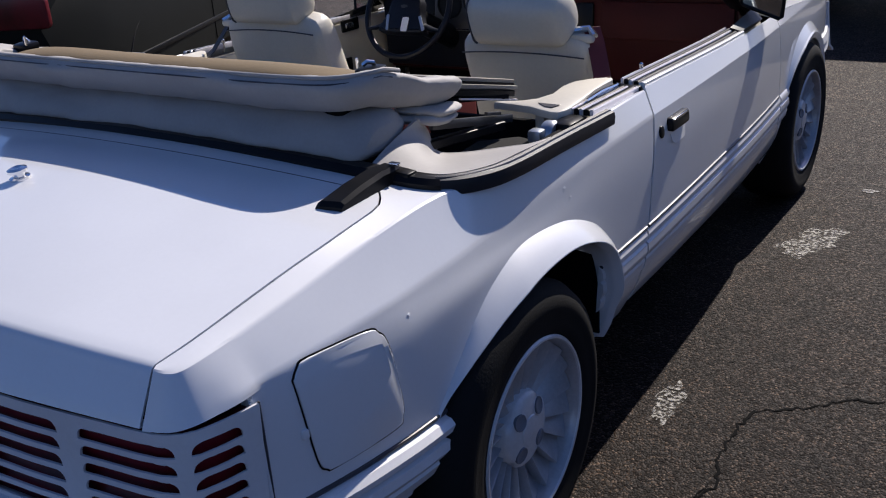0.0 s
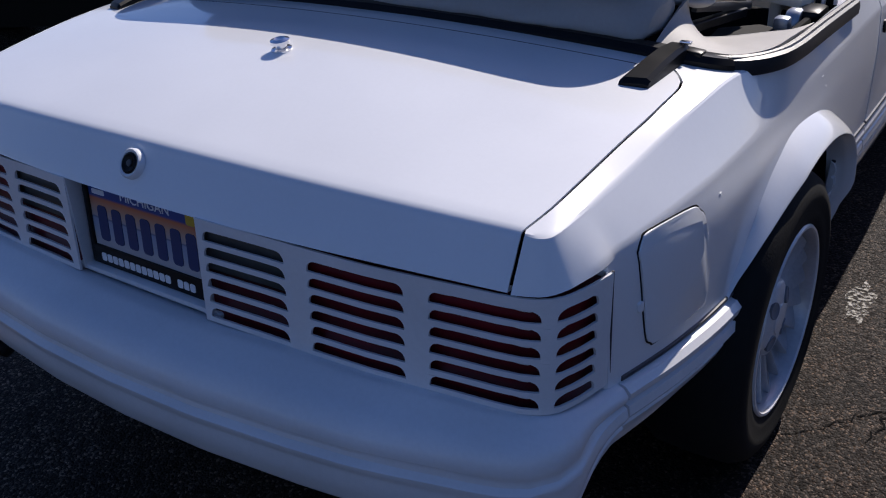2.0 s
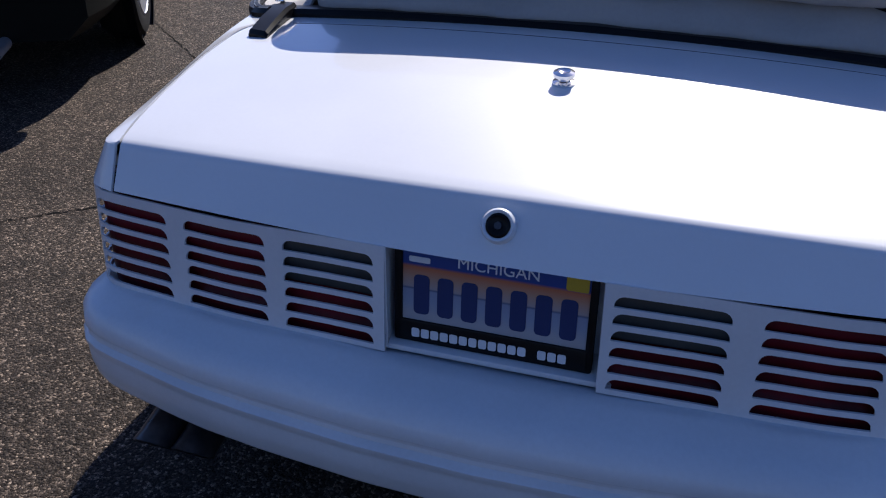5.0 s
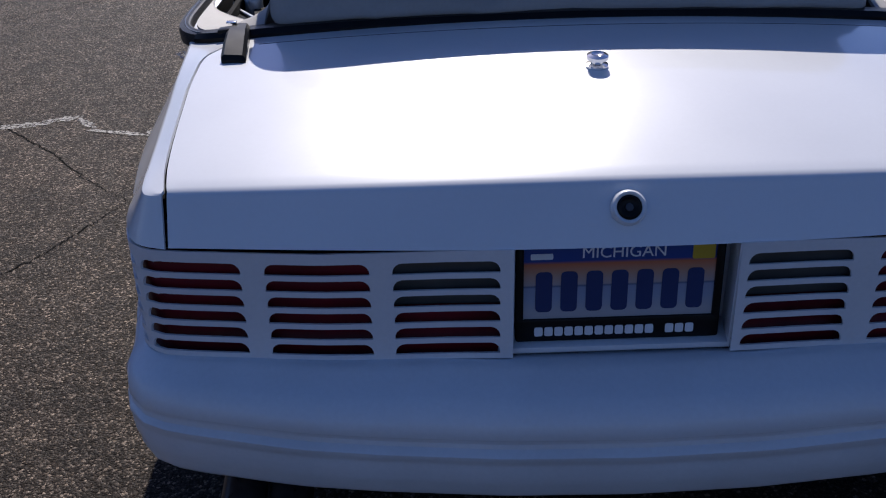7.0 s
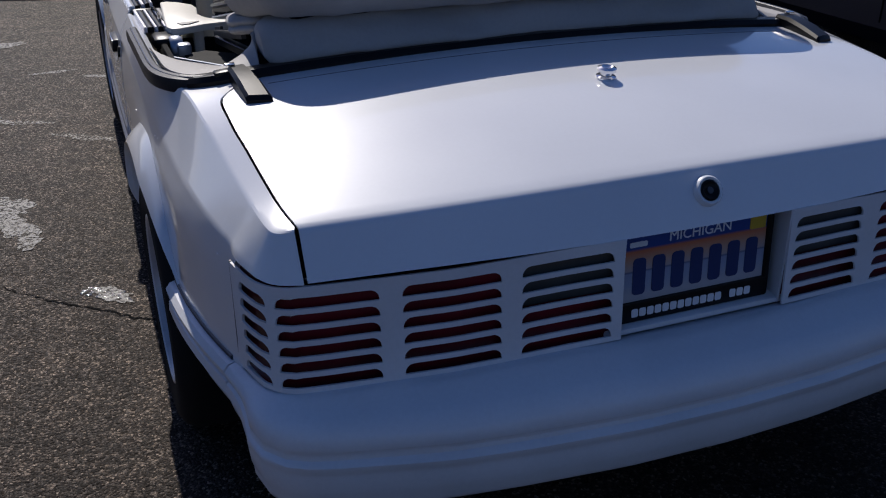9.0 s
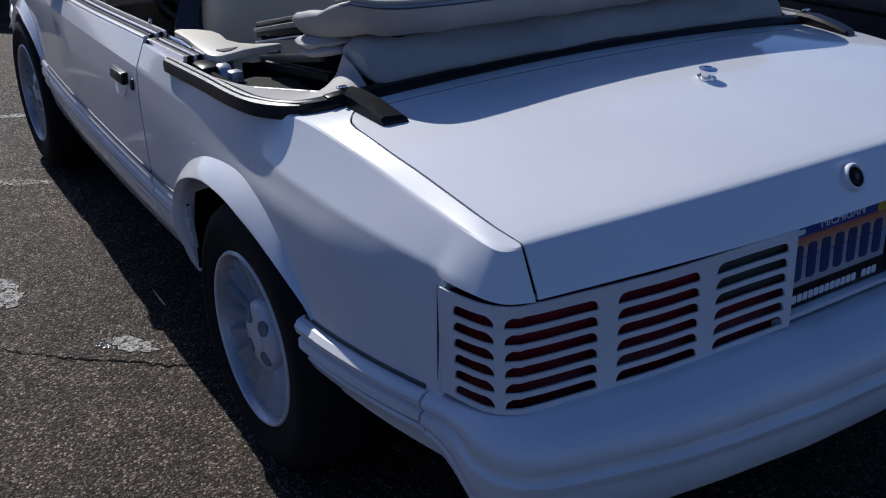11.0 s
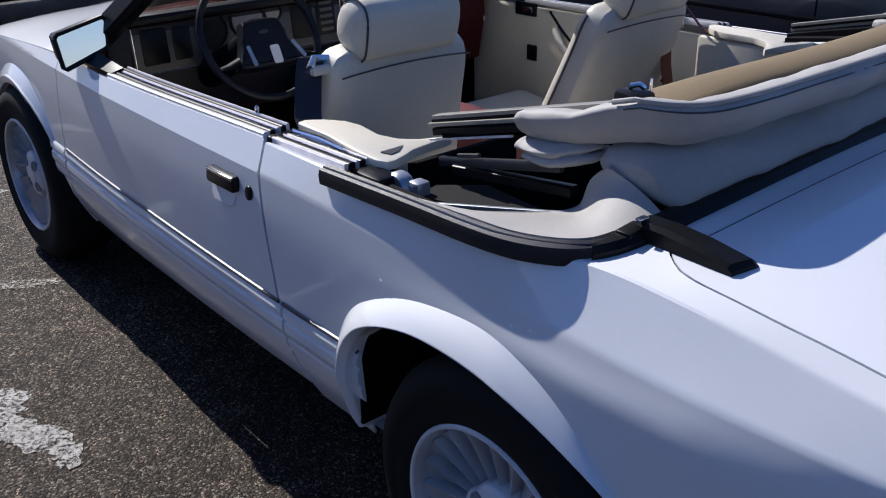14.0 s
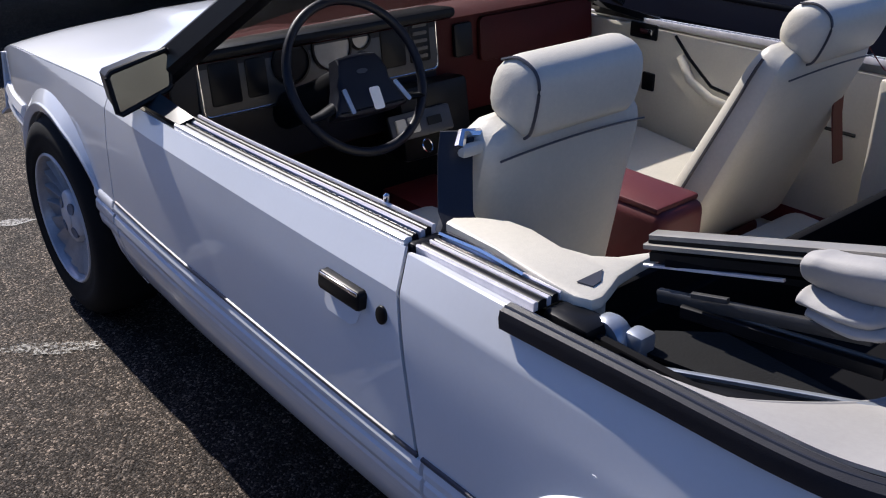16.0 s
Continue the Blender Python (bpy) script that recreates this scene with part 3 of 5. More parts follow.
st = pose(0.0, -0.402, deck(0, -0.402) + 0.002, 8, 0, 0)
part("deck_stud", merge(lathe([(0.021, -0.002), (0.021, 0.004), (0.012, 0.006), (0.012, 0.014), (0.020, 0.016), (0.020, 0.022), (0.012, 0.025), (0.007, 0.022), (0.0, 0.022)], st, 28)), CHROME, trunk, "chrome stud on the deck lid")
# seam line pressed into the lid near its front
part("lid_seam", tube([(x, -0.185 + 0.02 * (abs(x) / 0.7) ** 2, deck(x, -0.185 + 0.02 * (abs(x) / 0.7) ** 2) + 0.0012) for x in np.linspace(-0.66, 0.66, 30)], 0.0016, 6), GREY, trunk)


# lamp panels: six slots in each of four fields a side, bent to the tail
from mathutils import geometry
arc = [(0.0, -0.826)]
for p, q2 in zip(TAIL, TAIL[1:]):
    for f in np.linspace(0, 1, 9)[1:]:
        arc.append((p[0] + (q2[0] - p[0]) * f, p[1] + (q2[1] - p[1]) * f))
arc_s = [0.0]
for p, q2 in zip(arc, arc[1:]):
    arc_s.append(arc_s[-1] + math.hypot(q2[0] - p[0], q2[1] - p[1]))


def tail_at(u, off=0.0):
    """Plan point at the distance u from the middle along the tail, moved out by off."""
    x, y = float(np.interp(u, arc_s, [a[0] for a in arc])), float(np.interp(u, arc_s, [a[1] for a in arc]))
    x2, y2 = float(np.interp(u + 0.02, arc_s, [a[0] for a in arc])), float(np.interp(u + 0.02, arc_s, [a[1] for a in arc]))
    x1, y1 = float(np.interp(u - 0.02, arc_s, [a[0] for a in arc])), float(np.interp(u - 0.02, arc_s, [a[1] for a in arc]))
    nx, ny = y2 - y1, -(x2 - x1)
    ln = math.hypot(nx, ny) or 1
    return x + nx / ln * off, y + ny / ln * off


def u_of(x):
    return float(np.interp(x, [a[0] for a in arc], arc_s))


U_END = arc_s[-1] - 0.071
FIELDS_BY_SIDE = {1: [(u_of(0.178), u_of(0.350)), (u_of(0.395), u_of(0.570)), (u_of(0.612), u_of(0.785)), (U_END - 0.110, U_END - 0.032)], -1: [(u_of(0.212), u_of(0.382)), (u_of(0.418), u_of(0.588)), (u_of(0.626), u_of(0.790)), (U_END - 0.110, U_END - 0.032)]}
INNER = {1: 0.164, -1: 0.192}
Z_TOP, PITCH, SLOT = 0.705, 0.0290, 0.0195


def droop(x):
    """How far the lamp line sinks towards the corners."""
    return float(np.interp(abs(x), [0.20, 0.30, 0.38, 0.50, 0.62], [0.004, 0.001, -0.003, -0.0095, -0.0105]))


def slot_outline(u0, u1, k):
    z1 = Z_TOP - k * PITCH
    z0 = z1 - SLOT
    out = [(u0, z0), (u1, z0)]
    rx, rz = min(0.016, (u1 - u0) * 0.3), SLOT * 0.86
    for a in np.linspace(0, 90, 6):
        out.append((u1 - rx + rx * math.cos(radians(a)), z1 - rz + rz * math.sin(radians(a))))
    for a in np.linspace(90, 180, 6):
        out.append((u0 + rx + rx * math.cos(radians(a)), z1 - rz + rz * math.sin(radians(a))))
    return out


def lamp_cover(s):
    u0, u1, z0, z1 = u_of(INNER[s]), U_END, 0.531, 0.7240
    FIELDS = FIELDS_BY_SIDE[s]
    outer = [(u0, z0), (u1, z0), (u1, z1), (u0, z1)]
    loops = [outer]
    for a, b in FIELDS:
        for k in range(6):
            loops.append(slot_outline(a, b, k))
    flat = [Vector((u, z, 0)) for loop in loops for u, z in loop]
    tris = geometry.tessellate_polygon([[Vector((u, z, 0)) for u, z in loop] for loop in loops])
    bm = bmesh.new()
    vs = [bm.verts.new(v) for v in flat]
    for t in tris:
        try:
            bm.faces.new([vs[i] for i in t])
        except ValueError:
            pass
    for u in np.arange(u0 + 0.02, u1, 0.02):
        bmesh.ops.bisect_plane(bm, geom=bm.verts[:] + bm.edges[:] + bm.faces[:], plane_co=(u, 0, 0), plane_no=(1, 0, 0))
    for v in bm.verts:
        x, y = tail_at(v.co.x, 0.004)
        v.co = Vector((x * s, y + 0.006 * (v.co.y - 0.63) / 0.1, v.co.y + droop(x)))
    bmesh.ops.recalc_face_normals(bm, faces=bm.faces)
    return bm


for s in (-1, 1):
    lamp = new("tail_lamp")
    lamp.parent = car
    lamp["label"] = "louvred white cover over red lamp lenses"
    cover = thicken(part("louvre_cover", lamp_cover(s), PLASTIC_WHITE, lamp, "white cover with rows of slots", 35), 0.0045)

    def lens(ua, ub, za, zc, off, n=12):
        rings = []
        for u in np.linspace(ua, ub, n):
            (x0, y0), (x1, y1) = tail_at(u, off), tail_at(u, off - 0.012)
            rings.append([(x0 * s, y0, za + droop(x0)), (x0 * s, y0, zc + droop(x0)), (x1 * s, y1, zc + droop(x0)), (x1 * s, y1, za + droop(x0))])
        return loft(rings)
    a, b = FIELDS_BY_SIDE[s][0]
    part("reverse_lens", lens(a - 0.012, b + 0.020, Z_TOP - 2.80 * PITCH, Z_TOP + 0.012, -0.009), LENS_CLEAR, lamp, "clear reversing lens")
    part("red_lens", lens(a - 0.012, b + 0.020, 0.524, Z_TOP - 2.84 * PITCH, -0.009), LENS_RED, lamp)
    part("red_lens", lens(b + 0.0225, U_END - 0.006, 0.524, Z_TOP + 0.012, -0.009, 60), LENS_RED, lamp, "dark red lens wrapping round the corner")
    part("lamp_housing", lens(u_of(INNER[s]) + 0.012, U_END - 0.004, 0.520, Z_TOP + 0.016, -0.024, 60), DARK, lamp, "dark lamp housing")
    # inner end wall beside the number plate recess
    x0, y0 = tail_at(u_of(INNER[s]), 0.004)
    rows = [[(x0 * s, y0 + 0.004, z), ((x0 + 0.004) * s, y0 + 0.03, z), ((x0 + 0.012) * s, y0 + 0.08, z)] for z in np.linspace(0.535, 0.727, 6)]
    thicken(part("recess_wall", grid(rows), PLASTIC_WHITE, lamp), 0.004)
    # flange between lamp and quarter panel
    rows = []
    for z in np.linspace(0.530, 0.716, 8):
        xa, ya = tail_at(U_END - 0.006, 0.0)
        rows.append([(xa * s, ya, z), ((xa + side(-0.628, z) - 0.003) / 2 * s, (ya - 0.630) / 2, z), ((side(-0.628, z) - 0.003) * s, -0.630, z)])
    thicken(part("lamp_flange", grid(rows), PLASTIC_WHITE, lamp), 0.003)
    # raised edge of the quarter panel round the lamp
    x0, y0 = tail_at(U_END + 0.006, 0.003)
    part("lamp_gasket", tube([(x0 * s, y0, z) for z in np.linspace(0.535, 0.715, 5)], 0.0022, 8), GREY, lamp)

# number plate in its recess
part("plate_recess", box((-0.015, -0.735, 0.635), (0.40, 0.012, 0.20), 0.003), PLASTIC_WHITE, car)
part("recess_floor", box((-0.015, -0.775, 0.538), (0.40, 0.09, 0.012), 0.004), PLASTIC_WHITE, car)
plate_m = pose(-0.0175, -0.790, 0.632, 90 - 4, 0, 0)
plate = new("number_plate")
plate.parent = car
plate["label"] = "blue and orange number plate in a black frame"
on = lambda u, v, w: plate_m @ Vector((u, v, w))


def plate_mat():
    m = bpy.data.materials.new("plate_print")
    m.use_nodes = True
    n, l = m.node_tree.nodes, m.node_tree.links
    tc, sp, rp = n.new("ShaderNodeTexCoord"), n.new("ShaderNodeSeparateXYZ"), n.new("ShaderNodeValToRGB")
    mr = n.new("ShaderNodeMapRange")
    mr.inputs["From Min"].default_value, mr.inputs["From Max"].default_value = 0.556, 0.706
    l.new(tc.outputs["Object"], sp.inputs[0])
    l.new(sp.outputs["Z"], mr.inputs["Value"])
    l.new(mr.outputs[0], rp.inputs[0])
    cr = rp.color_ramp
    cr.elements[0].position, cr.elements[0].color = 0.0, (0.42, 0.40, 0.40, 1)
    cr.elements[1].position, cr.elements[1].color = 1.0, (0.02, 0.055, 0.24, 1)
    for p, c in ((0.28, (0.40, 0.40, 0.43, 1)), (0.42, (0.30, 0.34, 0.44, 1)), (0.56, (0.26, 0.30, 0.42, 1)), (0.58, (0.10, 0.13, 0.22, 1)), (0.60, (0.40, 0.33, 0.32, 1)), (0.72, (0.46, 0.28, 0.20, 1)), (0.84, (0.50, 0.15, 0.06, 1)), (0.875, (0.02, 0.055, 0.24, 1))):
        e = cr.elements.new(p)
        e.color = c
    b = n["Principled BSDF"]
    l.new(rp.outputs[0], b.inputs["Base Color"])
    b.inputs["Roughness"].default_value = 0.35
    return m


PLATE_BLUE = material("plate_blue", (0.016, 0.035, 0.13), 0.4)
PLATE_WHITE = material("plate_white", (0.75, 0.76, 0.78), 0.45)
YELLOW = material("yellow_sticker", (0.50, 0.34, 0.02), 0.5)
part("plate_sheet", prism(rounded(0.314, 0.166, 0.008), lambda u, v, w: on(u, v, w), 0.003), plate_mat(), plate)
frame_bm = merge(*[prism([(u + cu, v + cv) for u, v in rounded(w, h, 0.005, 3)], lambda u, v, w: on(u, v, w + 0.001), 0.007, 0.002) for cu, cv, w, h in ((0, -0.0675, 0.336, 0.040), (0, 0.086, 0.336, 0.012), (-0.1615, 0, 0.013, 0.170), (0.1615, 0, 0.013, 0.170))])
part("plate_frame", frame_bm, BLACK, plate, "black plate frame")
for k in range(7):
    part("plate_character_bar", prism([(u - 0.122 + 0.041 * k, v + 0.001) for u, v in rounded(0.027, 0.072, 0.008, 4)], lambda u, v, w: on(u, v, w + 0.0031), 0.0012), PLATE_BLUE, plate)
for k in range(16):
    if k == 12:
        continue
    part("frame_character_bar", prism([(u - 0.130 + 0.0166 * k, v - 0.0690) for u, v in rounded(0.0138, 0.0165, 0.003, 2)], lambda u, v, w: on(u, v, w + 0.0082), 0.0008), PLATE_WHITE, plate)
part("year_sticker", prism([(u + 0.134, v + 0.066) for u, v in rounded(0.036, 0.026, 0.003, 2)], lambda u, v, w: on(u, v, w + 0.0031), 0.001), YELLOW, plate)
part("month_sticker", prism([(u - 0.126, v + 0.064) for u, v in rounded(0.036, 0.010, 0.002, 2)], lambda u, v, w: on(u, v, w + 0.0031), 0.001), PLATE_WHITE, plate)
tx = bpy.data.curves.new("state_name", "FONT")
tx.body, tx.size, tx.align_x, tx.extrude = "MICHIGAN", 0.028, "CENTER", 0.0005
tx.materials.append(PLATE_WHITE)
to = new("state_name", tx)
to.matrix_basis = plate_m @ pose(0.006, 0.0600, 0.0037)
to.parent = plate

# bumper: section swept round the tail
bump_sec = [(-0.03, 0.522), (-0.008, 0.527), (0.012, 0.533), (0.030, 0.531), (0.092, 0.506), (0.108, 0.494), (0.119, 0.478), (0.124, 0.462), (0.1245, 0.452), (0.118, 0.446), (0.115, 0.436), (0.118, 0.428), (0.128, 0.424), (0.1305, 0.419), (0.129, 0.412), (0.1235, 0.404), (0.124, 0.385), (0.121, 0.362), (0.108, 0.325), (0.085, 0.306), (0.02, 0.300), (-0.03, 0.305)]


def resample(sec, n=26):
    d = [0.0]
    for p, q_ in zip(sec, sec[1:]):
        d.append(d[-1] + math.hypot(q_[0] - p[0], q_[1] - p[1]))
    t_ = np.linspace(0, d[-1], n)
    return list(zip(np.interp(t_, d, [p[0] for p in sec]), np.interp(t_, d, [p[1] for p in sec])))


SEC_A = resample(bump_sec, 60)
SEC_B = resample([(-0.03, 0.502)] + [(o * 1.35 + 0.003, 0.507 + (z - 0.517) * 0.92) for o, z in MOULD] + [(-0.03, 0.392)], 60)
path = [tail_at(u) for u in np.linspace(0, U_END, 40)]
path = [p for p in path if p[1] < -0.602]
path += [(0.8385, -0.606)]
full = [(-x, y) for x, y in reversed(path[1:])] + path
rings = []
for i, (x, y) in enumerate(full):
    a, b = full[max(i - 1, 0)], full[min(i + 1, len(full) - 1)]
    nx, ny = (b[1] - a[1]), -(b[0] - a[0])
    ln = math.hypot(nx, ny)
    nx, ny = nx / ln, ny / ln
    k = float(np.interp(y, [-0.83, -0.79, -0.75, -0.70, -0.66, -0.60], [1.0, 0.92, 0.68, 0.38, 0.24, 0.18]))
    e = float(np.interp(y, [-0.79, -0.615], [0.0, 1.0]))
    e = e * e * (3 - 2 * e)
    sc_ = [(o * k * (1 - e) + mo * e, z * (1 - e) + mz * e) for (o, z), (mo, mz) in zip(SEC_A, SEC_B)]
    rings.append([(x + nx * o, y + ny * o, z + min(droop(x), 0.0) * (1 - e) * min(max((z - 0.44) / 0.08, 0.0), 1.0)) for o, z in sc_])
part("rear_bumper", loft(rings), PLASTIC_WHITE, car, "white plastic rear bumper with a raised rib", angle=30)
part("under_tail", box((0, -0.45, 0.36), (1.5, 0.75, 0.08), 0.02), DARK, car)
part("under_body", box((0, 1.3, 0.24), (1.4, 3.4, 0.14), 0.02), DARK, car)
EXHAUST = material("dark_chrome", (0.10, 0.10, 0.11), 0.3, 0.8, vary=0.3, scale=30)
CHIP = material("bare_chip", (0.9, 0.9, 0.9), 0.25, vary=0.1, scale=60)
for s, spots in ((-1, ((0.02, 0.735), (-0.02, 0.742), (-0.56, 0.700), (0.35, 0.70))), (1, ((0.30, 0.735), (0.28, 0.76), (-0.30, 0.72)))):
    for cy, cz in spots:
        part("paint_chip", prism([(0.0035 * math.cos(a) * (1 + 0.4 * math.sin(3 * a)), 0.0022 * math.sin(a)) for a in np.linspace(0, 6.283, 12)[:-1]], lambda u, v, w, cy=cy, cz=cz, s=s: mirror((side(cy + u, cz + v) + 0.0030 + w, cy + u, cz + v), s), 0.0008), CHIP, car)
for s in (-1, 1):
    ex = new("exhaust")
    ex.parent = car
    for k, dx in enumerate((-0.042, 0.042)):
        tip = []
        for along, rr in ((-0.30, 0.036), (-0.02, 0.036), (0.0, 0.0375), (0.002, 0.0345), (-0.02, 0.033), (-0.12, 0.031)):
            # oval tips with a slanted cut
            tip.append((along, rr))
        em = pose(0.622 * s + dx * s, -0.868, 0.238, 90 + 12, 0, 0)
        rows = [[em @ Vector((rr * 1.12 * math.cos(a), rr * 0.95 * math.sin(a), al + 0.55 * rr * math.sin(a) * (al > -0.05))) for a in np.linspace(0, 2 * math.pi, 25)[:-1]] for al, rr in tip]
        part("exhaust_tip", grid(rows, True), EXHAUST, ex, "dark chrome exhaust tip")


# wheels: deep rim with a ring of turned vanes and a domed cap with four lug holes
def wheel(centre, s):
    m = pose(centre[0], centre[1], centre[2], 0, 90 * s, 0)
    w = new("wheel")
    w.parent = car
    part("tyre", lathe([(0.200, -0.20), (0.26, -0.215), (0.305, -0.20), (0.321, -0.175), (0.324, -0.10), (0.321, -0.03), (0.306, -0.004), (0.285, 0.008), (0.262, 0.013), (0.256, 0.010), (0.235, 0.010), (0.212, 0.004), (0.202, -0.004)], m, 72, False), RUBBER, w)
    part("rim", lathe([(0.200, -0.006), (0.2065, -0.002), (0.207, 0.004), (0.202, 0.007), (0.197, 0.002), (0.193, -0.012), (0.189, -0.050), (0.187, -0.075)], m, 72, False), WHEEL_SILVER_SHADED, w)
    part("rim_lip", lathe([(0.1985, 0.0035), (0.2005, 0.0072), (0.2055, 0.0072), (0.2085, 0.003)], m, 72, False), WHEEL_WHITE, w, "bright rim lip")
    dish = part("rim_dish", lathe([(0.1915, -0.040), (0.188, -0.062), (0.176, -0.075), (0.150, -0.080), (0.115, -0.082), (0.088, -0.084), (0.070, -0.085)], m, 72, False), WHEEL_SILVER_SHADED, w)
    nv = 20
    for k in range(nv):
        # each vane is a tilted plate: its leading edge stands high, its trailing edge dips under the next one
        vm = m @ Matrix.Rotation(2 * math.pi * k / nv, 4, "Z")
        rows = []
        for r, hi, lo in ((0.076, -0.036, -0.062), (0.100, -0.031, -0.061), (0.130, -0.025, -0.057), (0.160, -0.019, -0.050), (0.180, -0.014, -0.042), (0.1905, -0.014, -0.034)):
            row = [vm @ Vector((r * math.cos(t), r * math.sin(t), z)) for t, z in ((0.012, hi - 0.030), (0.006, hi - 0.003), (0.016, hi))]
            for f in (0.25, 0.5, 0.75, 1.0):
                t = 0.016 + (2 * math.pi / nv + 0.004) * f
                row.append(vm @ Vector((r * math.cos(t), r * math.sin(t), hi + (lo - hi) * f ** 1.3)))
            rows.append(row)
        part("vane", grid(rows), WHEEL_SILVER_SHADED, dish)
    # cap with four lobes: the lug holes break its rim
    def cap_r(a, r):
        return r * (1 - 0.10 * max(0.0, math.cos(4 * a + math.pi)) ** 3)
    prof_c = [(0.086, -0.075), (0.085, -0.030), (0.081, -0.022), (0.074, -0.018), (0.058, -0.014), (0.036, -0.0125), (0.034, -0.010), (0.018, -0.008), (0.0005, -0.0075)]
    rows = [[m @ Vector((cap_r(a, r) * math.cos(a), cap_r(a, r) * math.sin(a), z)) for a in np.linspace(0, 2 * math.pi, 65)[:-1]] for r, z in prof_c]
    cap = part("hub_cap", grid(rows, True), WHEEL_WHITE, w, "white four-lobed hub cap with lug holes")
    # flat discs: the lug holes' shade is put into their blue-grey colour
    for k in range(4):
        a = 2 * math.pi * (k + 0.5) / 4
        lm = m @ Matrix.Rotation(a, 4, "Z") @ Matrix.Translation((0.056, 0, -0.0135)) @ Matrix.Rotation(radians(12), 4, "Y")
        part("lug_hole_disc", lathe([(0.0185, -0.008), (0.0185, 0.0016), (0.0172, 0.0022), (0.0160, 0.0014), (0.0145, 0.0008), (0.0, 0.0006)], lm, 24), WHEEL_SHADE, cap)
    return w


for s in (-1, 1):
    wheel((-0.914, 0.045, 0.319) if s < 0 else (0.938, 0.024, 0.312), s)
    wheel((0.858 * s, 2.548, 0.320), s)

# flares: a broad lip over each wheel, fading towards the rear
def flare_skin(c, ro, dx, a1, s):
    rings = []
    n = 48
    for k in range(n + 1):
        a = radians(3 + (a1 - 3 + 10) * k / n)
        deg = math.degrees(a)
        fade = min(1, max(0.12, (a1 + 10 - deg) / 40)) * min(1, max(0.10, (deg - 13) / 10))
        wide = 0.368 + (ro - 0.368) * (0.35 + 0.65 * fade)
        ring = []
        for rr, o in ((0.362, -0.05), (0.357, dx * fade * 0.84), (0.359, dx * fade * 0.92), (0.380, dx * fade + 0.005), (0.3835, dx * fade + 0.0045), (0.387, dx * fade * 0.97), (0.387 + (wide - 0.387) * 0.5, dx * 0.56 * fade), (wide, 0.001), (wide, -0.02)):
            y, z = c[0] + rr * math.cos(a) * (1.22 if math.cos(a) < 0 else 1.0), c[1] + rr * math.sin(a)
            ring.append(mirror((side(y, min(max(z, 0.30), 0.735)) + o, y, z), s))
        rings.append(ring)
    return loft(rings)


def rear_flare_skin(dx, s):
    lip = curve_pts([(0, y, z) for y, z in LIP_R], 5)
    out = curve_pts([(0, y, z) for y, z in OUT_R], 5)
    rings = []
    n = len(lip) - 1
    for k, (a, b) in enumerate(zip(lip, out)):
        f = k / n
        fade = min(1, max(0.10, (0.90 - f) / 0.34)) * min(1, max(0.62, f / 0.10))
        way = (b - a).normalized()
        wide = (b - a).length
        step = min(0.014, wide * 0.4)
        ring = []
        for d, o in ((0.012 if f > 0.30 else 0.002, -0.060), (0.0, dx * fade * 0.50), (0.002, dx * fade * 0.70), (step, dx * fade + 0.003), (step + 0.003, dx * fade + 0.0032), (step + (wide - step) * 0.35, dx * 0.83 * fade + 0.002), (step + (wide - step) * 0.7, dx * 0.46 * fade + 0.001), (wide, 0.001), (wide, -0.02)):
            p = a + way * d
            ring.append(mirror((side(p.y, min(max(p.z, 0.30), 0.735)) + o, p.y, p.z), s))
        rings.append(ring)
    return loft(rings)


for s in (-1, 1):
    part("wheel_flare", rear_flare_skin(0.036 if s < 0 else 0.047, s), PAINT, car, angle=24)
    part("wheel_flare", flare_skin(ARCH_F, 0.425, 0.026, 140, s), PAINT, car, angle=24)
    rows = [[mirror((x, p.y, p.z + 0.014), s) for p in curve_pts([(0, y, z) for y, z in LIP_R], 2)] for x in (0.885, 0.60)]
    thicken(part("wheel_housing", grid(rows), DARK, car), 0.012)
    rows = [[mirror((x, ARCH_F[0] + 0.372 * math.cos(radians(a)) * (1.22 if math.cos(radians(a)) < 0 else 1.0), ARCH_F[1] + 0.372 * math.sin(radians(a))), s) for a in range(8, 176, 7)] for x in (0.78, 0.60)]
    thicken(part("wheel_housing", grid(rows), DARK, car), 0.012)
    for yc in (0.068, ARCH_F[0]):
        part("wheel_housing_wall", box((0.60 * s, yc, 0.45), (0.02, 0.78, 0.5), 0), DARK, car)

# hood with a low raised centre, cowl and nose
rows = []
for y in np.linspace(2.02, 3.24, 20):
    xe = side(y, zb(y)) - 0.004
    rows.append([(xe * u, y, zb(y) + 0.012 * (1 - abs(u) ** 6) + 0.035 * (1 - u * u) + 0.012 * max(0, min(1, (0.42 - abs(u)) * 14)) * min(1, (3.24 - y) * 2)) for u in np.linspace(-1, 1, 41)])
thicken(part("hood", grid(rows), PAINT, car), 0.006)
rows = []
for z in np.linspace(0.47, 0.70, 8):
    rows.append([((0.78 + 0.02 * math.sin(z * 6)) * u, 3.22 + 0.10 * (1 - u * u) + (0.06 if z < 0.5 else 0), z) for u in np.linspace(-1, 1, 13)])
thicken(part("nose", grid(rows), PLASTIC_WHITE, car), 0.01)
for s in (-1, 1):
    part("front_bumper_end", loft([[mirror((side(y, 0.5) + o - 0.002, y, z), s) for o, z in ((-0.03, 0.60), (0.012, 0.595), (0.022, 0.57), (0.014, 0.55), (0.022, 0.53), (0.010, 0.50), (-0.03, 0.49))] for y in np.linspace(2.89, 3.24, 6)]), PLASTIC_WHITE, car)
part("cowl", box((0, 2.06, 0.862), (1.52, 0.16, 0.03), 0.01), BLACK, car)

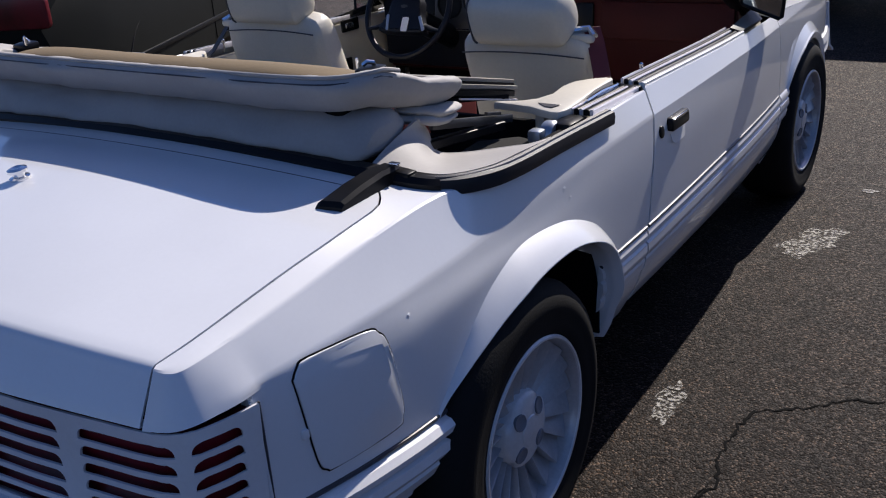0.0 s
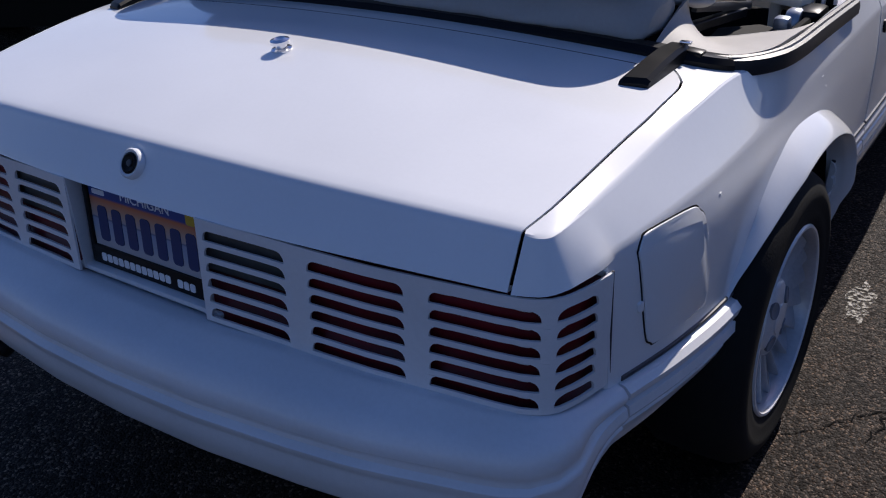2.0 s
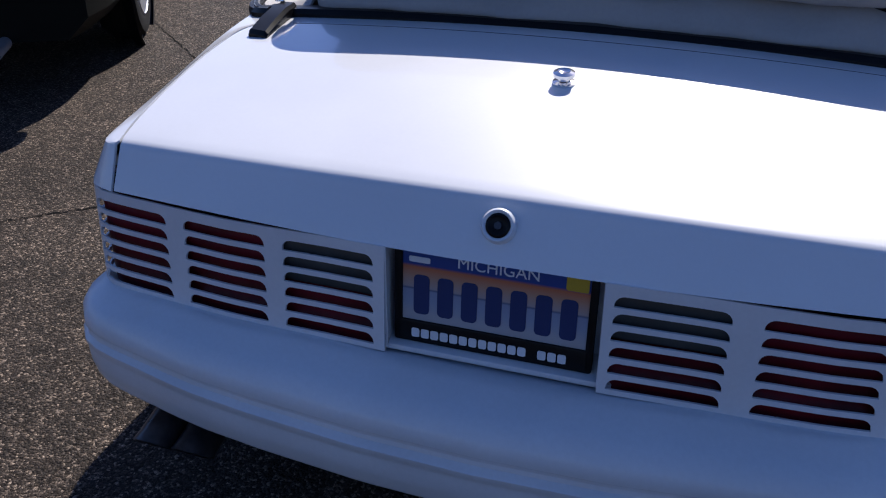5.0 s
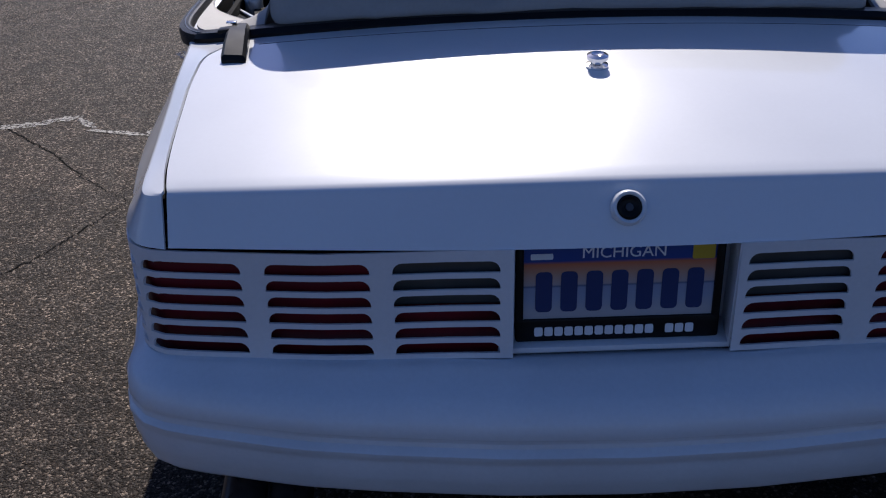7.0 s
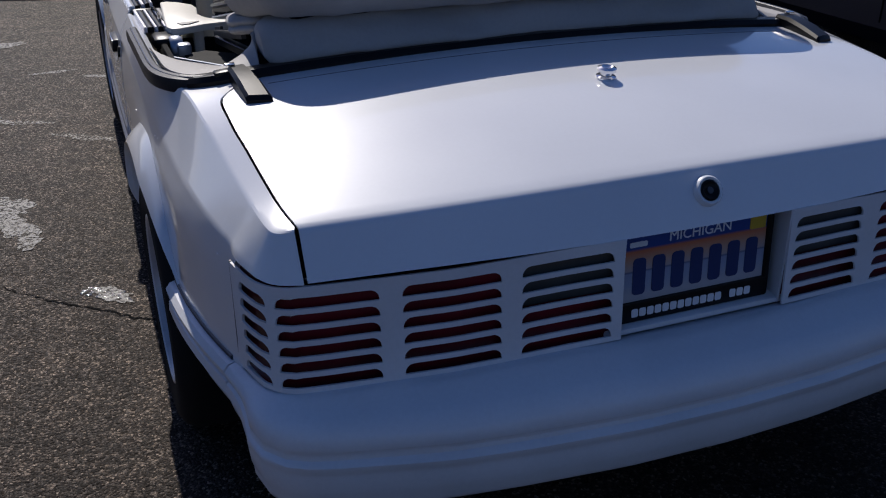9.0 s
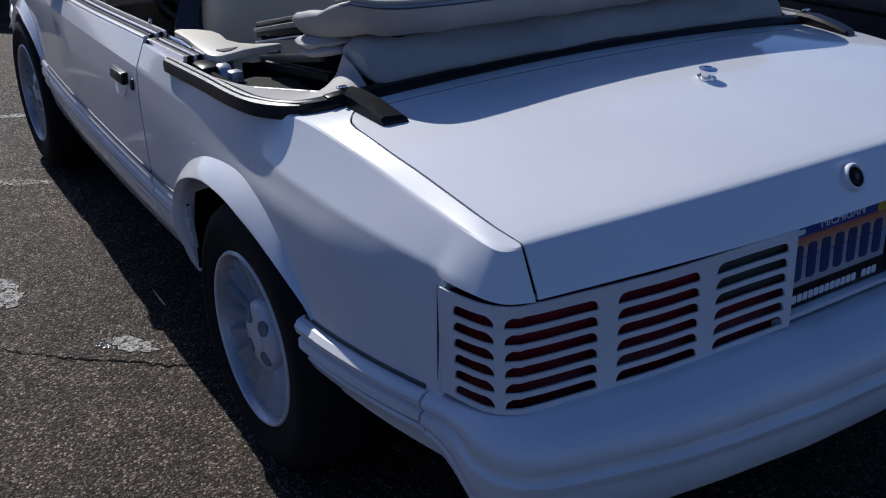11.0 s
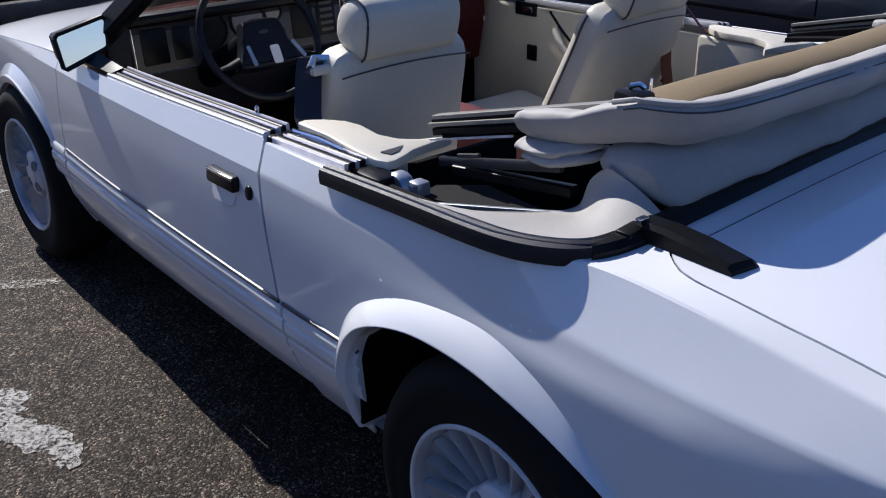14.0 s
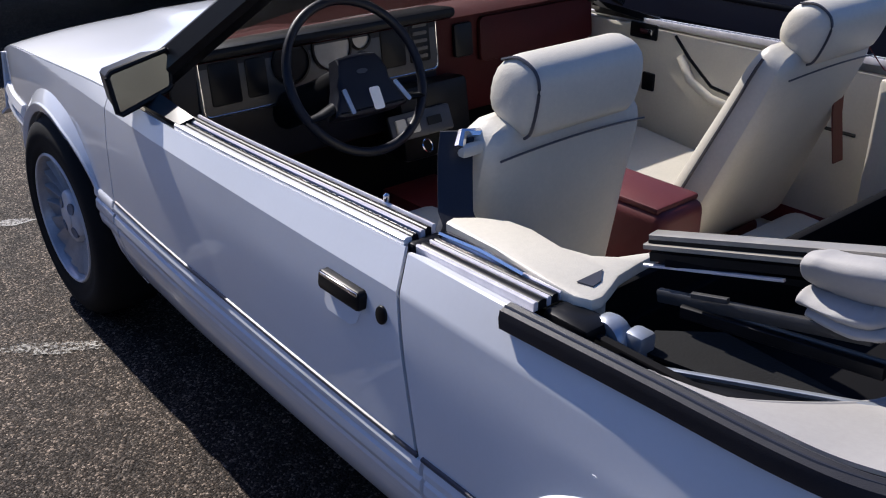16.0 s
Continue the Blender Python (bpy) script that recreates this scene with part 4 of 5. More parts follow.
# windscreen frame and glass
GLASS = bpy.data.materials.new("clear_glass")
GLASS.use_nodes = True
_n, _l = GLASS.node_tree.nodes, GLASS.node_tree.links
_tr, _gl, _mx, _fr = _n.new("ShaderNodeBsdfTransparent"), _n.new("ShaderNodeBsdfGlossy"), _n.new("ShaderNodeMixShader"), _n.new("ShaderNodeFresnel")
_tr.inputs[0].default_value = (0.86, 0.90, 0.89, 1)
_gl.inputs["Roughness"].default_value = 0.02
_l.new(_fr.outputs[0], _mx.inputs[0])
_l.new(_tr.outputs[0], _mx.inputs[1])
_l.new(_gl.outputs[0], _mx.inputs[2])
_l.new(_mx.outputs[0], _n["Material Output"].inputs["Surface"])
ws = new("windscreen")
ws.parent = car
ws["label"] = "raked windscreen in a black frame"
for s in (-1, 1):
    rings = []
    for f in np.linspace(0, 1, 8):
        cx, cy, cz = 0.765 - 0.13 * f, 1.965 - 0.62 * f, 0.862 + 0.40 * f
        w, h = 0.032, 0.062 - 0.02 * f
        rings.append([(s * (cx + a * w), cy + b * h, cz + b * 0.010) for a, b in ((-1, -0.7), (-0.6, -1), (0.6, -1), (1, -0.6), (1, 0.7), (0.6, 1), (-0.6, 1), (-1, 0.7))])
    part("pillar", loft(rings), BLACK, ws)
part("header_rail", box((0, 1.335, 1.272), (1.30, 0.09, 0.035), 0.012), BLACK, ws)
rows = [[(u * (0.755 - 0.13 * f), 2.0 - 0.63 * f + 0.10 * (1 - u * u) * (1 - f * 0.5), 0.872 + 0.395 * f) for u in np.linspace(-1, 1, 13)] for f in np.linspace(0, 1, 8)]
pane = thicken(part("pane", grid(rows), GLASS, ws), 0.005)
pane.visible_shadow = False

# ---------------- folded top, well and welt ----------------
welt_ctrl = [(0.862, 0.555, 0.852), (0.862, 0.30, 0.860), (0.860, 0.12, 0.863), (0.846, 0.02, 0.866), (0.805, -0.055, 0.872), (0.74, -0.088, 0.882), (0.62, -0.100, 0.893), (0.40, -0.108, 0.905), (0.0, -0.112, 0.913)]
welt_half = curve_pts(welt_ctrl, 8)
WELT_SEC = [(-0.0205, -0.007), (-0.018, 0.004), (0.002, 0.010), (0.006, 0.008), (0.0100, 0.001), (0.0105, -0.008), (0.0085, -0.016), (-0.0190, -0.025)]


def frame_sweep(pts, sec, scale=lambda i: 1.0):
    rings = []
    for i, p in enumerate(pts):
        d = Vector(pts[min(i + 1, len(pts) - 1)]) - Vector(pts[max(i - 1, 0)])
        out = Vector((d.y, -d.x, 0)).normalized()
        k = scale(i)
        rings.append([Vector(p) + out * o * k + Vector((0, 0, h * k)) for o, h in sec])
    return loft(rings)


for s in (-1, 1):
    pts = [Vector(mirror(p, s)) for p in welt_half[:41]]
    sec = WELT_SEC if s < 0 else [(-a, b) for a, b in WELT_SEC]
    part("side_welt", frame_sweep(pts, [(-a, b + 0.002) for a, b in sec], lambda i: 1.0 - 0.35 * max(0, i - 30) / 10), WELT, car, "dark grey vinyl welt along the top well", 25)
    # glossy tube added along the crease to give the sun's glint
    part("welt_crease", tube([Vector(mirror((p[0] + 0.0075 * min(1, max(0, (p[1] + 0.02) / 0.1)), p[1] - 0.012 * min(1, max(0, (0.06 - p[1]) / 0.08)), p[2] + 0.0085), s)) for p in welt_half[:34]], 0.0026, 6), WELT_EDGE, car, "glossy tube added on the welt's crease for the sun glint")
    # black corner cover lying on the trunk lid
    cm = [(0.709, -0.090, 0.899), (0.707, -0.140, 0.899), (0.703, -0.200, 0.892), (0.699, -0.258, 0.883), (0.698, -0.266, 0.879)]
    rings = []
    for i, p in enumerate(cm):
        w, h = (0.020, 0.023, 0.025, 0.026, 0.025)[i], (0.016, 0.017, 0.016, 0.012, 0.007)[i]
        rings.append([mirror((p[0] + a * w, p[1] + 0.006 * a * (i > 2), p[2] - 0.010 + b * h), s) for a, b in ((-1, -0.8), (-1, 0.55), (-0.72, 1), (0.72, 1), (1, 0.55), (1, -0.8))])
    part("corner_cover", loft(rings), BLACK, car, "black plastic cover at the top's corner", 20)
    part("corner_bracket", box((0.735 * s, -0.088, 0.890), (0.045, 0.03, 0.012), 0.004, (0, 6 * s, 0)), BLACK, car)
    part("bright_clip", box((0.725 * s, -0.098, 0.909), (0.022, 0.012, 0.006), 0.002), CHROME, car)
pts = [Vector(p) for p in welt_half[33:]]
rear = [Vector((-p.x, p.y, p.z)) for p in pts] + [p for p in reversed(pts)][1:]
part("rear_welt", frame_sweep(rear, [(-0.026, -0.03), (-0.026, 0.004), (-0.012, 0.010), (0.014, 0.008), (0.024, -0.002), (0.024, -0.03)]), BLACK, car, "black welt between top and trunk lid")

crumple = bpy.data.textures.new("crumple", "CLOUDS")
crumple.noise_scale, crumple.noise_depth = 0.07, 2


def rumple(ob, amount=0.007):
    """Uneven hang of loose vinyl."""
    sub_ = ob.modifiers.new("finer", "SUBSURF")
    sub_.levels = sub_.render_levels = 1
    hang = ob.modifiers.new("hang", "DISPLACE")
    hang.texture, hang.texture_coords, hang.strength, hang.mid_level = crumple, "GLOBAL", amount * 2, 0.5
    return ob


# boot flap that closes the sides of the well
for s in (-1, 1):
    outer = curve_pts([(0.845, 0.33, 0.858), (0.842, 0.18, 0.864), (0.835, 0.06, 0.868), (0.80, -0.035, 0.876), (0.74, -0.075, 0.886), (0.66, -0.09, 0.893)], 14)
    dy = 0.06 if s > 0 else 0.0
    inner = curve_pts([(0.843, 0.262 + dy * 0.5, 0.851), (0.781, 0.197 + dy, 0.846), (0.694, 0.128 + dy, 0.842), (0.645, 0.097 + dy, 0.850), (0.634, 0.080 + dy, 0.900), (0.648, 0.030 + dy, 0.940)], 14)
    rows = []
    for a, b in zip(outer, inner):
        row = []
        for f in np.linspace(0, 1, 17):
            p = a.lerp(b, f)
            bow = math.sin(math.pi * f) * 0.004
            row.append(mirror((p.x, p.y - bow * 0.5, p.z + bow), s))
        rows.append(row)
    thicken(part("boot_flap", grid(rows), VINYL_TOP, car, "cream-white vinyl flap of the folded top"), 0.006)
    part("flap_piping", tube([mirror(p, s) for p in inner], 0.005, 8), VINYL_TOP, car)

top = new("folded_top")
top.parent = car
top["label"] = "folded white vinyl convertible top"


def wave(x, k):
    return 0.004 * math.sin(9 * x + k) + 0.003 * math.sin(23 * x + 2 * k)


def lower_roll(x):
    u = abs(x) / 0.70
    e = u ** 4
    yb, dz = -0.092 + 0.018 * u ** 5, -0.040 * u ** 6
    w = wave(x, 1)
    return [(yb + 0.012, 0.900 - 0.012 * u), (yb - 0.020 + w, 0.915 + dz), (yb - 0.016 + w, 0.945 + dz + w), (yb + 0.010, 0.978 + dz + w), (yb + 0.05, 1.000 + dz), (yb + 0.12, 0.998 + dz), (yb + 0.16, 0.97 + dz), (yb + 0.15, 0.92), (yb + 0.10, 0.89)]


def smooth_ring(pts, n=4):
    pts3 = [(0, y, z) for y, z in pts]
    loop = curve_pts(pts3 + [pts3[0]], n)[:-1]
    return [(p.y, p.z) for p in loop]


def rounded_ends(f, half, n=29):
    """Rings that close towards both ends."""
    xs = list(np.linspace(-half, half, n))
    rings = []
    for x in xs:
        ring = smooth_ring(f(x), 4)
        cy = sum(p[0] for p in ring) / len(ring)
        cz = sum(p[1] for p in ring) / len(ring)
        d = half - abs(x)
        k = 1.0 if d > 0.03 else max(0.5, math.sqrt(max(0.0, 1 - ((0.03 - d) / 0.03) ** 2)))
        rings.append([(x, cy + (y - cy) * (0.6 + 0.4 * k), cz + (z - cz) * k) for y, z in ring])
    return loft(rings)


rumple(part("lower_fold", rounded_ends(lower_roll, 0.650, 45), VINYL_TOP, top))
def fold_sweep(path, sec, closed_end=0.022, ends=(True, True)):
    """A soft fold along a plan path; sec(f) gives (out, z) points for the share f of the half length."""
    L = [0.0]
    for p, q_ in zip(path, path[1:]):
        L.append(L[-1] + (q_ - p).length)
    rings = []
    for i, p in enumerate(path):
        d = path[min(i + 1, len(path) - 1)] - path[max(i - 1, 0)]
        out = Vector((d.y, -d.x, 0)).normalized()
        pts = smooth_ring(sec(i, p), 3)
        co = sum(o for o, _ in pts) / len(pts)
        cz = sum(z for _, z in pts) / len(pts)
        near = min(L[i] if ends[0] else 9, (L[-1] - L[i]) if ends[1] else 9)
        k = 1.0 if near > closed_end else max(0.80, math.sqrt(max(0.0, 1 - (1 - near / closed_end) ** 2)))
        rings.append([Vector((p.x, p.y, 0)) + out * (co + (o - co) * (0.35 + 0.65 * k)) + Vector((0, 0, cz + (z - cz) * k)) for o, z in pts])
    return loft(rings)


half_path = curve_pts([(0, -0.137, 0), (0.30, -0.136, 0), (0.50, -0.131, 0), (0.604, -0.111, 0), (0.655, -0.048, 0), (0.671, 0.05, 0), (0.678, 0.15, 0), (0.674, 0.240, 0)], 10)
fold_path = [Vector((-p.x, p.y, 0)) for p in reversed(half_path[1:])] + half_path
top_z = ip([(-0.14, 1.063), (-0.03, 1.066), (0.03, 1.050), (0.10, 1.024), (0.20, 1.006), (0.24, 1.000)])
low_z = ip([(-0.14, 0.992), (-0.03, 0.990), (0.05, 0.970), (0.15, 0.951), (0.24, 0.945)])


def upper_sec(i, p):
    zt, zl, w = top_z(p.y), low_z(p.y), wave(p.x + 0.7 * p.y, 4)
    h = zt - zl
    return [(-0.085, zt - 0.018), (-0.045, zt - 0.003), (-0.012, zt), (0.0, zt - 0.008), (0.002 + w, zt - h * 0.30), (-0.006 + w, zt - h * 0.6), (-0.024 + w, zl + h * 0.10), (-0.045, zl), (-0.085, zl + 0.004)]


rumple(part("upper_fold", fold_sweep(fold_path, upper_sec), VINYL_TOP, top, "pale vinyl upper fold with a sewn edge", 50), 0.004)
part("edge_bead", tube([Vector((p.x, p.y, top_z(p.y) + 0.001)) + Vector((0, 0.010, 0)) for p in fold_path[24:-24]], 0.0045, 8), VINYL_TOP, top, "sewn bead on the fold's edge")
part("bead_seam", tube([Vector((p.x, p.y - 0.001, top_z(p.y) - 0.010)) for p in fold_path[25:-25]], 0.0016, 6), GREY, top)
for s in (-1, 1):
    for k, (dy, zo, th, inset) in enumerate(((-0.003, -0.0095, 0.0125, 0.003), (-0.016, -0.0275, 0.0115, 0.008))):
        tail = half_path[48:]
        side_path = [Vector((s * (p.x - inset - 0.055 * max(0.0, 1 - j / 9)), p.y + dy + 0.045 * max(0.0, 1 - j / 14), 0)) for j, p in enumerate(tail)]
        if s < 0:
            side_path.reverse()
        f_sec = lambda i, p, zo=zo, th=th, k=k: [(-0.07, low_z(p.y) + zo + th * 0.5), (-0.02, low_z(p.y) + zo + th), (0.0, low_z(p.y) + zo + th * 0.4), (0.002 + 0.003 * math.sin(40 * p.y + k), low_z(p.y) + zo - th * 0.4), (-0.02, low_z(p.y) + zo - th), (-0.07, low_z(p.y) + zo - th * 0.5)]
        rumple(part("side_fold", fold_sweep(side_path, f_sec, 0.03, (True, True)), VINYL_TOP, top, "crumpled vinyl fold", 50))
    # frame rails above the well, their links and the front latch
    def rail(p0, p1, w, h, mat, nm, lab=""):
        p0, p1 = Vector(mirror(p0, s)), Vector(mirror(p1, s))
        d = (p1 - p0).normalized()
        sd = d.cross(Vector((0, 0, 1))).normalized()
        up = sd.cross(d)
        rings = [[p0.lerp(p1, f) + sd * a * w + up * b * h for a, b in ((-1, -0.8), (-0.8, -1), (0.8, -1), (1, -0.8), (1, 0.8), (0.8, 1), (-0.8, 1), (-1, 0.8))] for f in np.linspace(0, 1, 4)]
        return part(nm, loft(rings), mat, top, lab)
    rail((0.648, 0.478, 0.933), (0.600, 0.075, 1.030), 0.013, 0.0042, OLIVE, "frame_rail", "pale olive side rail of the top frame")
    rail((0.655, 0.482, 0.918), (0.608, 0.075, 1.014), 0.012, 0.0042, OLIVE, "frame_rail")
    rail((0.650, 0.478, 0.9255), (0.602, 0.080, 1.022), 0.011, 0.0035, BLACK, "rail_gap")
    rail((0.640, 0.472, 0.906), (0.585, 0.085, 0.994), 0.026, 0.008, BLACK, "rail_seal")
    # pale bar paints the lit line along the black strip
    rail((0.664, 0.478, 0.889), (0.640, 0.270, 0.938), 0.003, 0.0022, STRIP, "lit_edge")
    rail((0.665, 0.445, 0.853), (0.648, 0.14, 0.913), 0.006, 0.0095, SILVER, "side_link", "grey steel link of the top frame")
    rail((0.665, 0.40, 0.848), (0.635, 0.12, 0.870), 0.012, 0.010, BLACK, "lower_link")
    rail((0.62, 0.45, 0.905), (0.56, 0.12, 0.96), 0.045, 0.006, DARK, "inner_frame")
    rail((0.800, 0.400, 0.815), (0.655, 0.045, 0.852), 0.004, 0.003, STEEL, "cable_edge")
    rail((0.790, 0.340, 0.800), (0.650, 0.020, 0.832), 0.004, 0.003, STEEL, "cable_edge")
    rail((0.800, 0.380, 0.802), (0.660, 0.030, 0.838), 0.016, 0.009, BLACK, "well_strap")
    rail((0.672, 0.385, 0.880), (0.668, 0.330, 0.892), 0.004, 0.004, SILVER, "hinge_rod")
    lt = part("front_latch", box((0.575 * s, 0.050, 1.042), (0.055, 0.05, 0.022), 0.008, (6, 0, 0)), BLACK, top)
    part("latch_hook", tube([(0.575 * s, 0.062, 1.05), (0.578 * s, 0.055, 1.060), (0.570 * s, 0.045, 1.063), (0.562 * s, 0.040, 1.056)], 0.005, 8), CHROME, lt)
    part("latch_pin", lathe([(0.003, 0), (0.003, 0.026), (0.0, 0.028)], pose(0.552 * s, 0.035, 1.045), 10), CHROME, lt)
# added unseen block: keeps sun from shining through between the folds
part("stack_sun_block", box((0, -0.012, 0.963), (1.17, 0.10, 0.135), 0.02), DARK, top, "unseen dark block added inside the stack against sun patches")
# rolled tan headliner on top of the stack
rings = []
for x in np.linspace(-0.54, 0.54, 21):
    k = 1 - 0.75 * (abs(x) / 0.54) ** 5
    yc = 0.030 - 0.04 * (1 - (x / 0.54) ** 2)
    rings.append([(x, yc + 0.055 * math.cos(t), 1.032 + 0.026 * k * math.sin(t)) for t in np.linspace(0, 2 * math.pi, 17)[:-1]])
part("headliner_roll", loft(rings), TAN, top, "rolled tan headliner")

# the well below, open above
part("well_floor", box((0, 0.27, 0.60), (1.50, 0.62, 0.02), 0.004), DARK, car)
part("well_rear_wall", box((0, -0.03, 0.74), (1.50, 0.02, 0.28), 0.004), DARK, car)
part("well_front_wall", box((0, 0.525, 0.640), (1.34, 0.02, 0.25), 0.004), DARK, car)
for s in (-1, 1):
    part("well_side_wall", box((0.80 * s, 0.25, 0.72), (0.015, 0.62, 0.24), 0.004), DARK, car)
    part("well_shelf", prism([(0.0, 0.0), (0.24, 0.04), (0.30, 0.10), (0.05, 0.13), (-0.02, 0.06)], lambda u, v, w, s=s: mirror((0.76 - v, 0.40 - u, 0.812 + 0.02 * u + w), s), 0.006), RUBBER, car)
    # dark sheet added in place of the shade beneath the trim ledge
    part("well_dark_sheet", box((0.59 * s, 0.540, 0.725), (0.44, 0.018, 0.20), 0.004), DARK, car)
    # belt reel beside the well
    rl = part("belt_reel", lathe([(0.0, -0.016), (0.030, -0.016), (0.034, -0.010), (0.034, 0.010), (0.030, 0.016), (0.0, 0.016)], pose(0.770 * s, 0.445, 0.822, 0, 90, 0), 24), STEEL, car, "grey seat-belt reel")
    part("reel_cover", box((0.755 * s, 0.405, 0.815), (0.035, 0.035, 0.06), 0.008), STEEL, rl)
    part("reel_pad", box((0.795 * s, 0.485, 0.838), (0.06, 0.09, 0.03), 0.012), BLACK, car)

# ---------------- cabin ----------------
part("cabin_floor", box((0, 1.25, 0.27), (1.56, 1.60, 0.04), 0.01), RED, car)
part("cabin_tunnel", loft([[(a, y, z) for a, z in ((-0.14, 0.28), (-0.10, 0.42), (0.10, 0.42), (0.14, 0.28))] for y in (0.55, 1.9)]), RED, car)
part("firewall", box((0, 2.06, 0.57), (1.56, 0.04, 0.60), 0.01), DARK, car)


def seat(x, y, tilt, label):
    st_ = new("front_seat")
    st_.parent = car
    st_["label"] = label
    m = pose(x, y, 0.53, tilt, 0, 0)
    back_w = soft([(0.0, 0.235), (0.25, 0.228), (0.5, 0.218), (0.75, 0.208), (0.9, 0.206), (0.97, 0.196), (1.0, 0.178)])

    def P(u, v, w):
        return m @ Vector((u, v, w))
    rings = []
    for w in np.linspace(-0.10, 0.490, 18):
        f = (w + 0.10) / 0.590
        hw = back_w(f)
        th = 0.075 - 0.022 * f - 0.020 * max(0, (f - 0.85) / 0.15) ** 2
        rings.append([P(hw * a, th * b + (0.012 * (1 - abs(a)) if b < 0 else 0), w) for a, b in ((-0.9, -1), (-0.45, -1.12), (0, -1.15), (0.45, -1.12), (0.9, -1), (1, -0.7), (1.0, 0.6), (0.93, 1.05), (0.6, 0.85), (0.25, 0.7), (-0.25, 0.7), (-0.6, 0.85), (-0.93, 1.05), (-1.0, 0.6), (-1, -0.7))])
    bk = part("backrest", loft(rings), CREAM, st_)
    sub = bk.modifiers.new("soft", "SUBSURF")
    sub.levels = sub.render_levels = 1
    for sgn in (-1,):
        part("piping", tube([P(sgn * back_w((0.05 + 0.50 * f) / 0.575) * 0.992, (0.075 - 0.022 * (0.05 + 0.50 * f) / 0.575) * 0.40, -0.05 + 0.50 * f) for f in np.linspace(0, 1, 20)], 0.0045, 6), GREY, bk, "dark piping")
    part("seam", tube([P(0.190 * u, -0.0580 - 0.004 * (1 - u * u), 0.452 - 0.012 * u * u) for u in np.linspace(-1, 1, 16)], 0.0022, 6), GREY, bk)
    rings = []
    for k in range(15):
        f = k / 14
        u = -0.155 + 0.31 * f
        e = min(1, math.sqrt(max(0.0, 1 - (max(0, abs(f - 0.5) - 0.44) / 0.06) ** 2)) * 0.45 + 0.55)
        rings.append([P(u, 0.066 * e * a - 0.004, 0.532 + 0.069 * e * b) for a, b in ((-0.80, -1), (-1, -0.7), (-1.0, 0.1), (-0.88, 0.7), (-0.55, 1), (0.1, 1.06), (0.7, 0.75), (0.98, 0.1), (0.9, -0.6), (0.6, -1))])
    hr = part("headrest", loft(rings), CREAM, st_)
    sub = hr.modifiers.new("soft", "SUBSURF")
    sub.levels = sub.render_levels = 1
    for f in (-0.136,):
        part("headrest_piping", tube(curve_pts([P(f, 0.0595 * a - 0.004, 0.532 + 0.0627 * b) for a, b in ((-0.80, -1), (-0.99, -0.7), (-1.0, 0.1), (-0.88, 0.70), (-0.55, 1.0), (0.1, 1.05), (0.70, 0.74))], 4), 0.003, 6), GREY, hr)
    part("headrest_post", lathe([(0.008, 0), (0.008, 0.09)], m @ Matrix.Translation((0.06, 0, 0.42)), 10), CHROME, st_)
    cu = part("cushion", box((x, y + 0.30, 0.44), (0.47, 0.50, 0.17), 0.06, (6, 0, 0), 4), CREAM, st_)
    part("cushion_base", box((x, y + 0.25, 0.33), (0.42, 0.45, 0.08), 0.02), RED, st_)
    return st_


seat(-0.442, 0.985, 14, "cream vinyl front seat with dark piping and headrest")
seat(0.478, 1.065, 23, "cream vinyl front seat with dark piping, leaning back")
# rear bench
rb = new("rear_seat")
rb.parent = car
part("backrest", box((0, 0.585, 0.54), (1.14, 0.12, 0.28), 0.05, (-10, 0, 0), 4), CREAM, rb)
part("cushion", box((0, 0.76, 0.42), (1.14, 0.36, 0.14), 0.05, (4, 0, 0), 4), CREAM, rb)
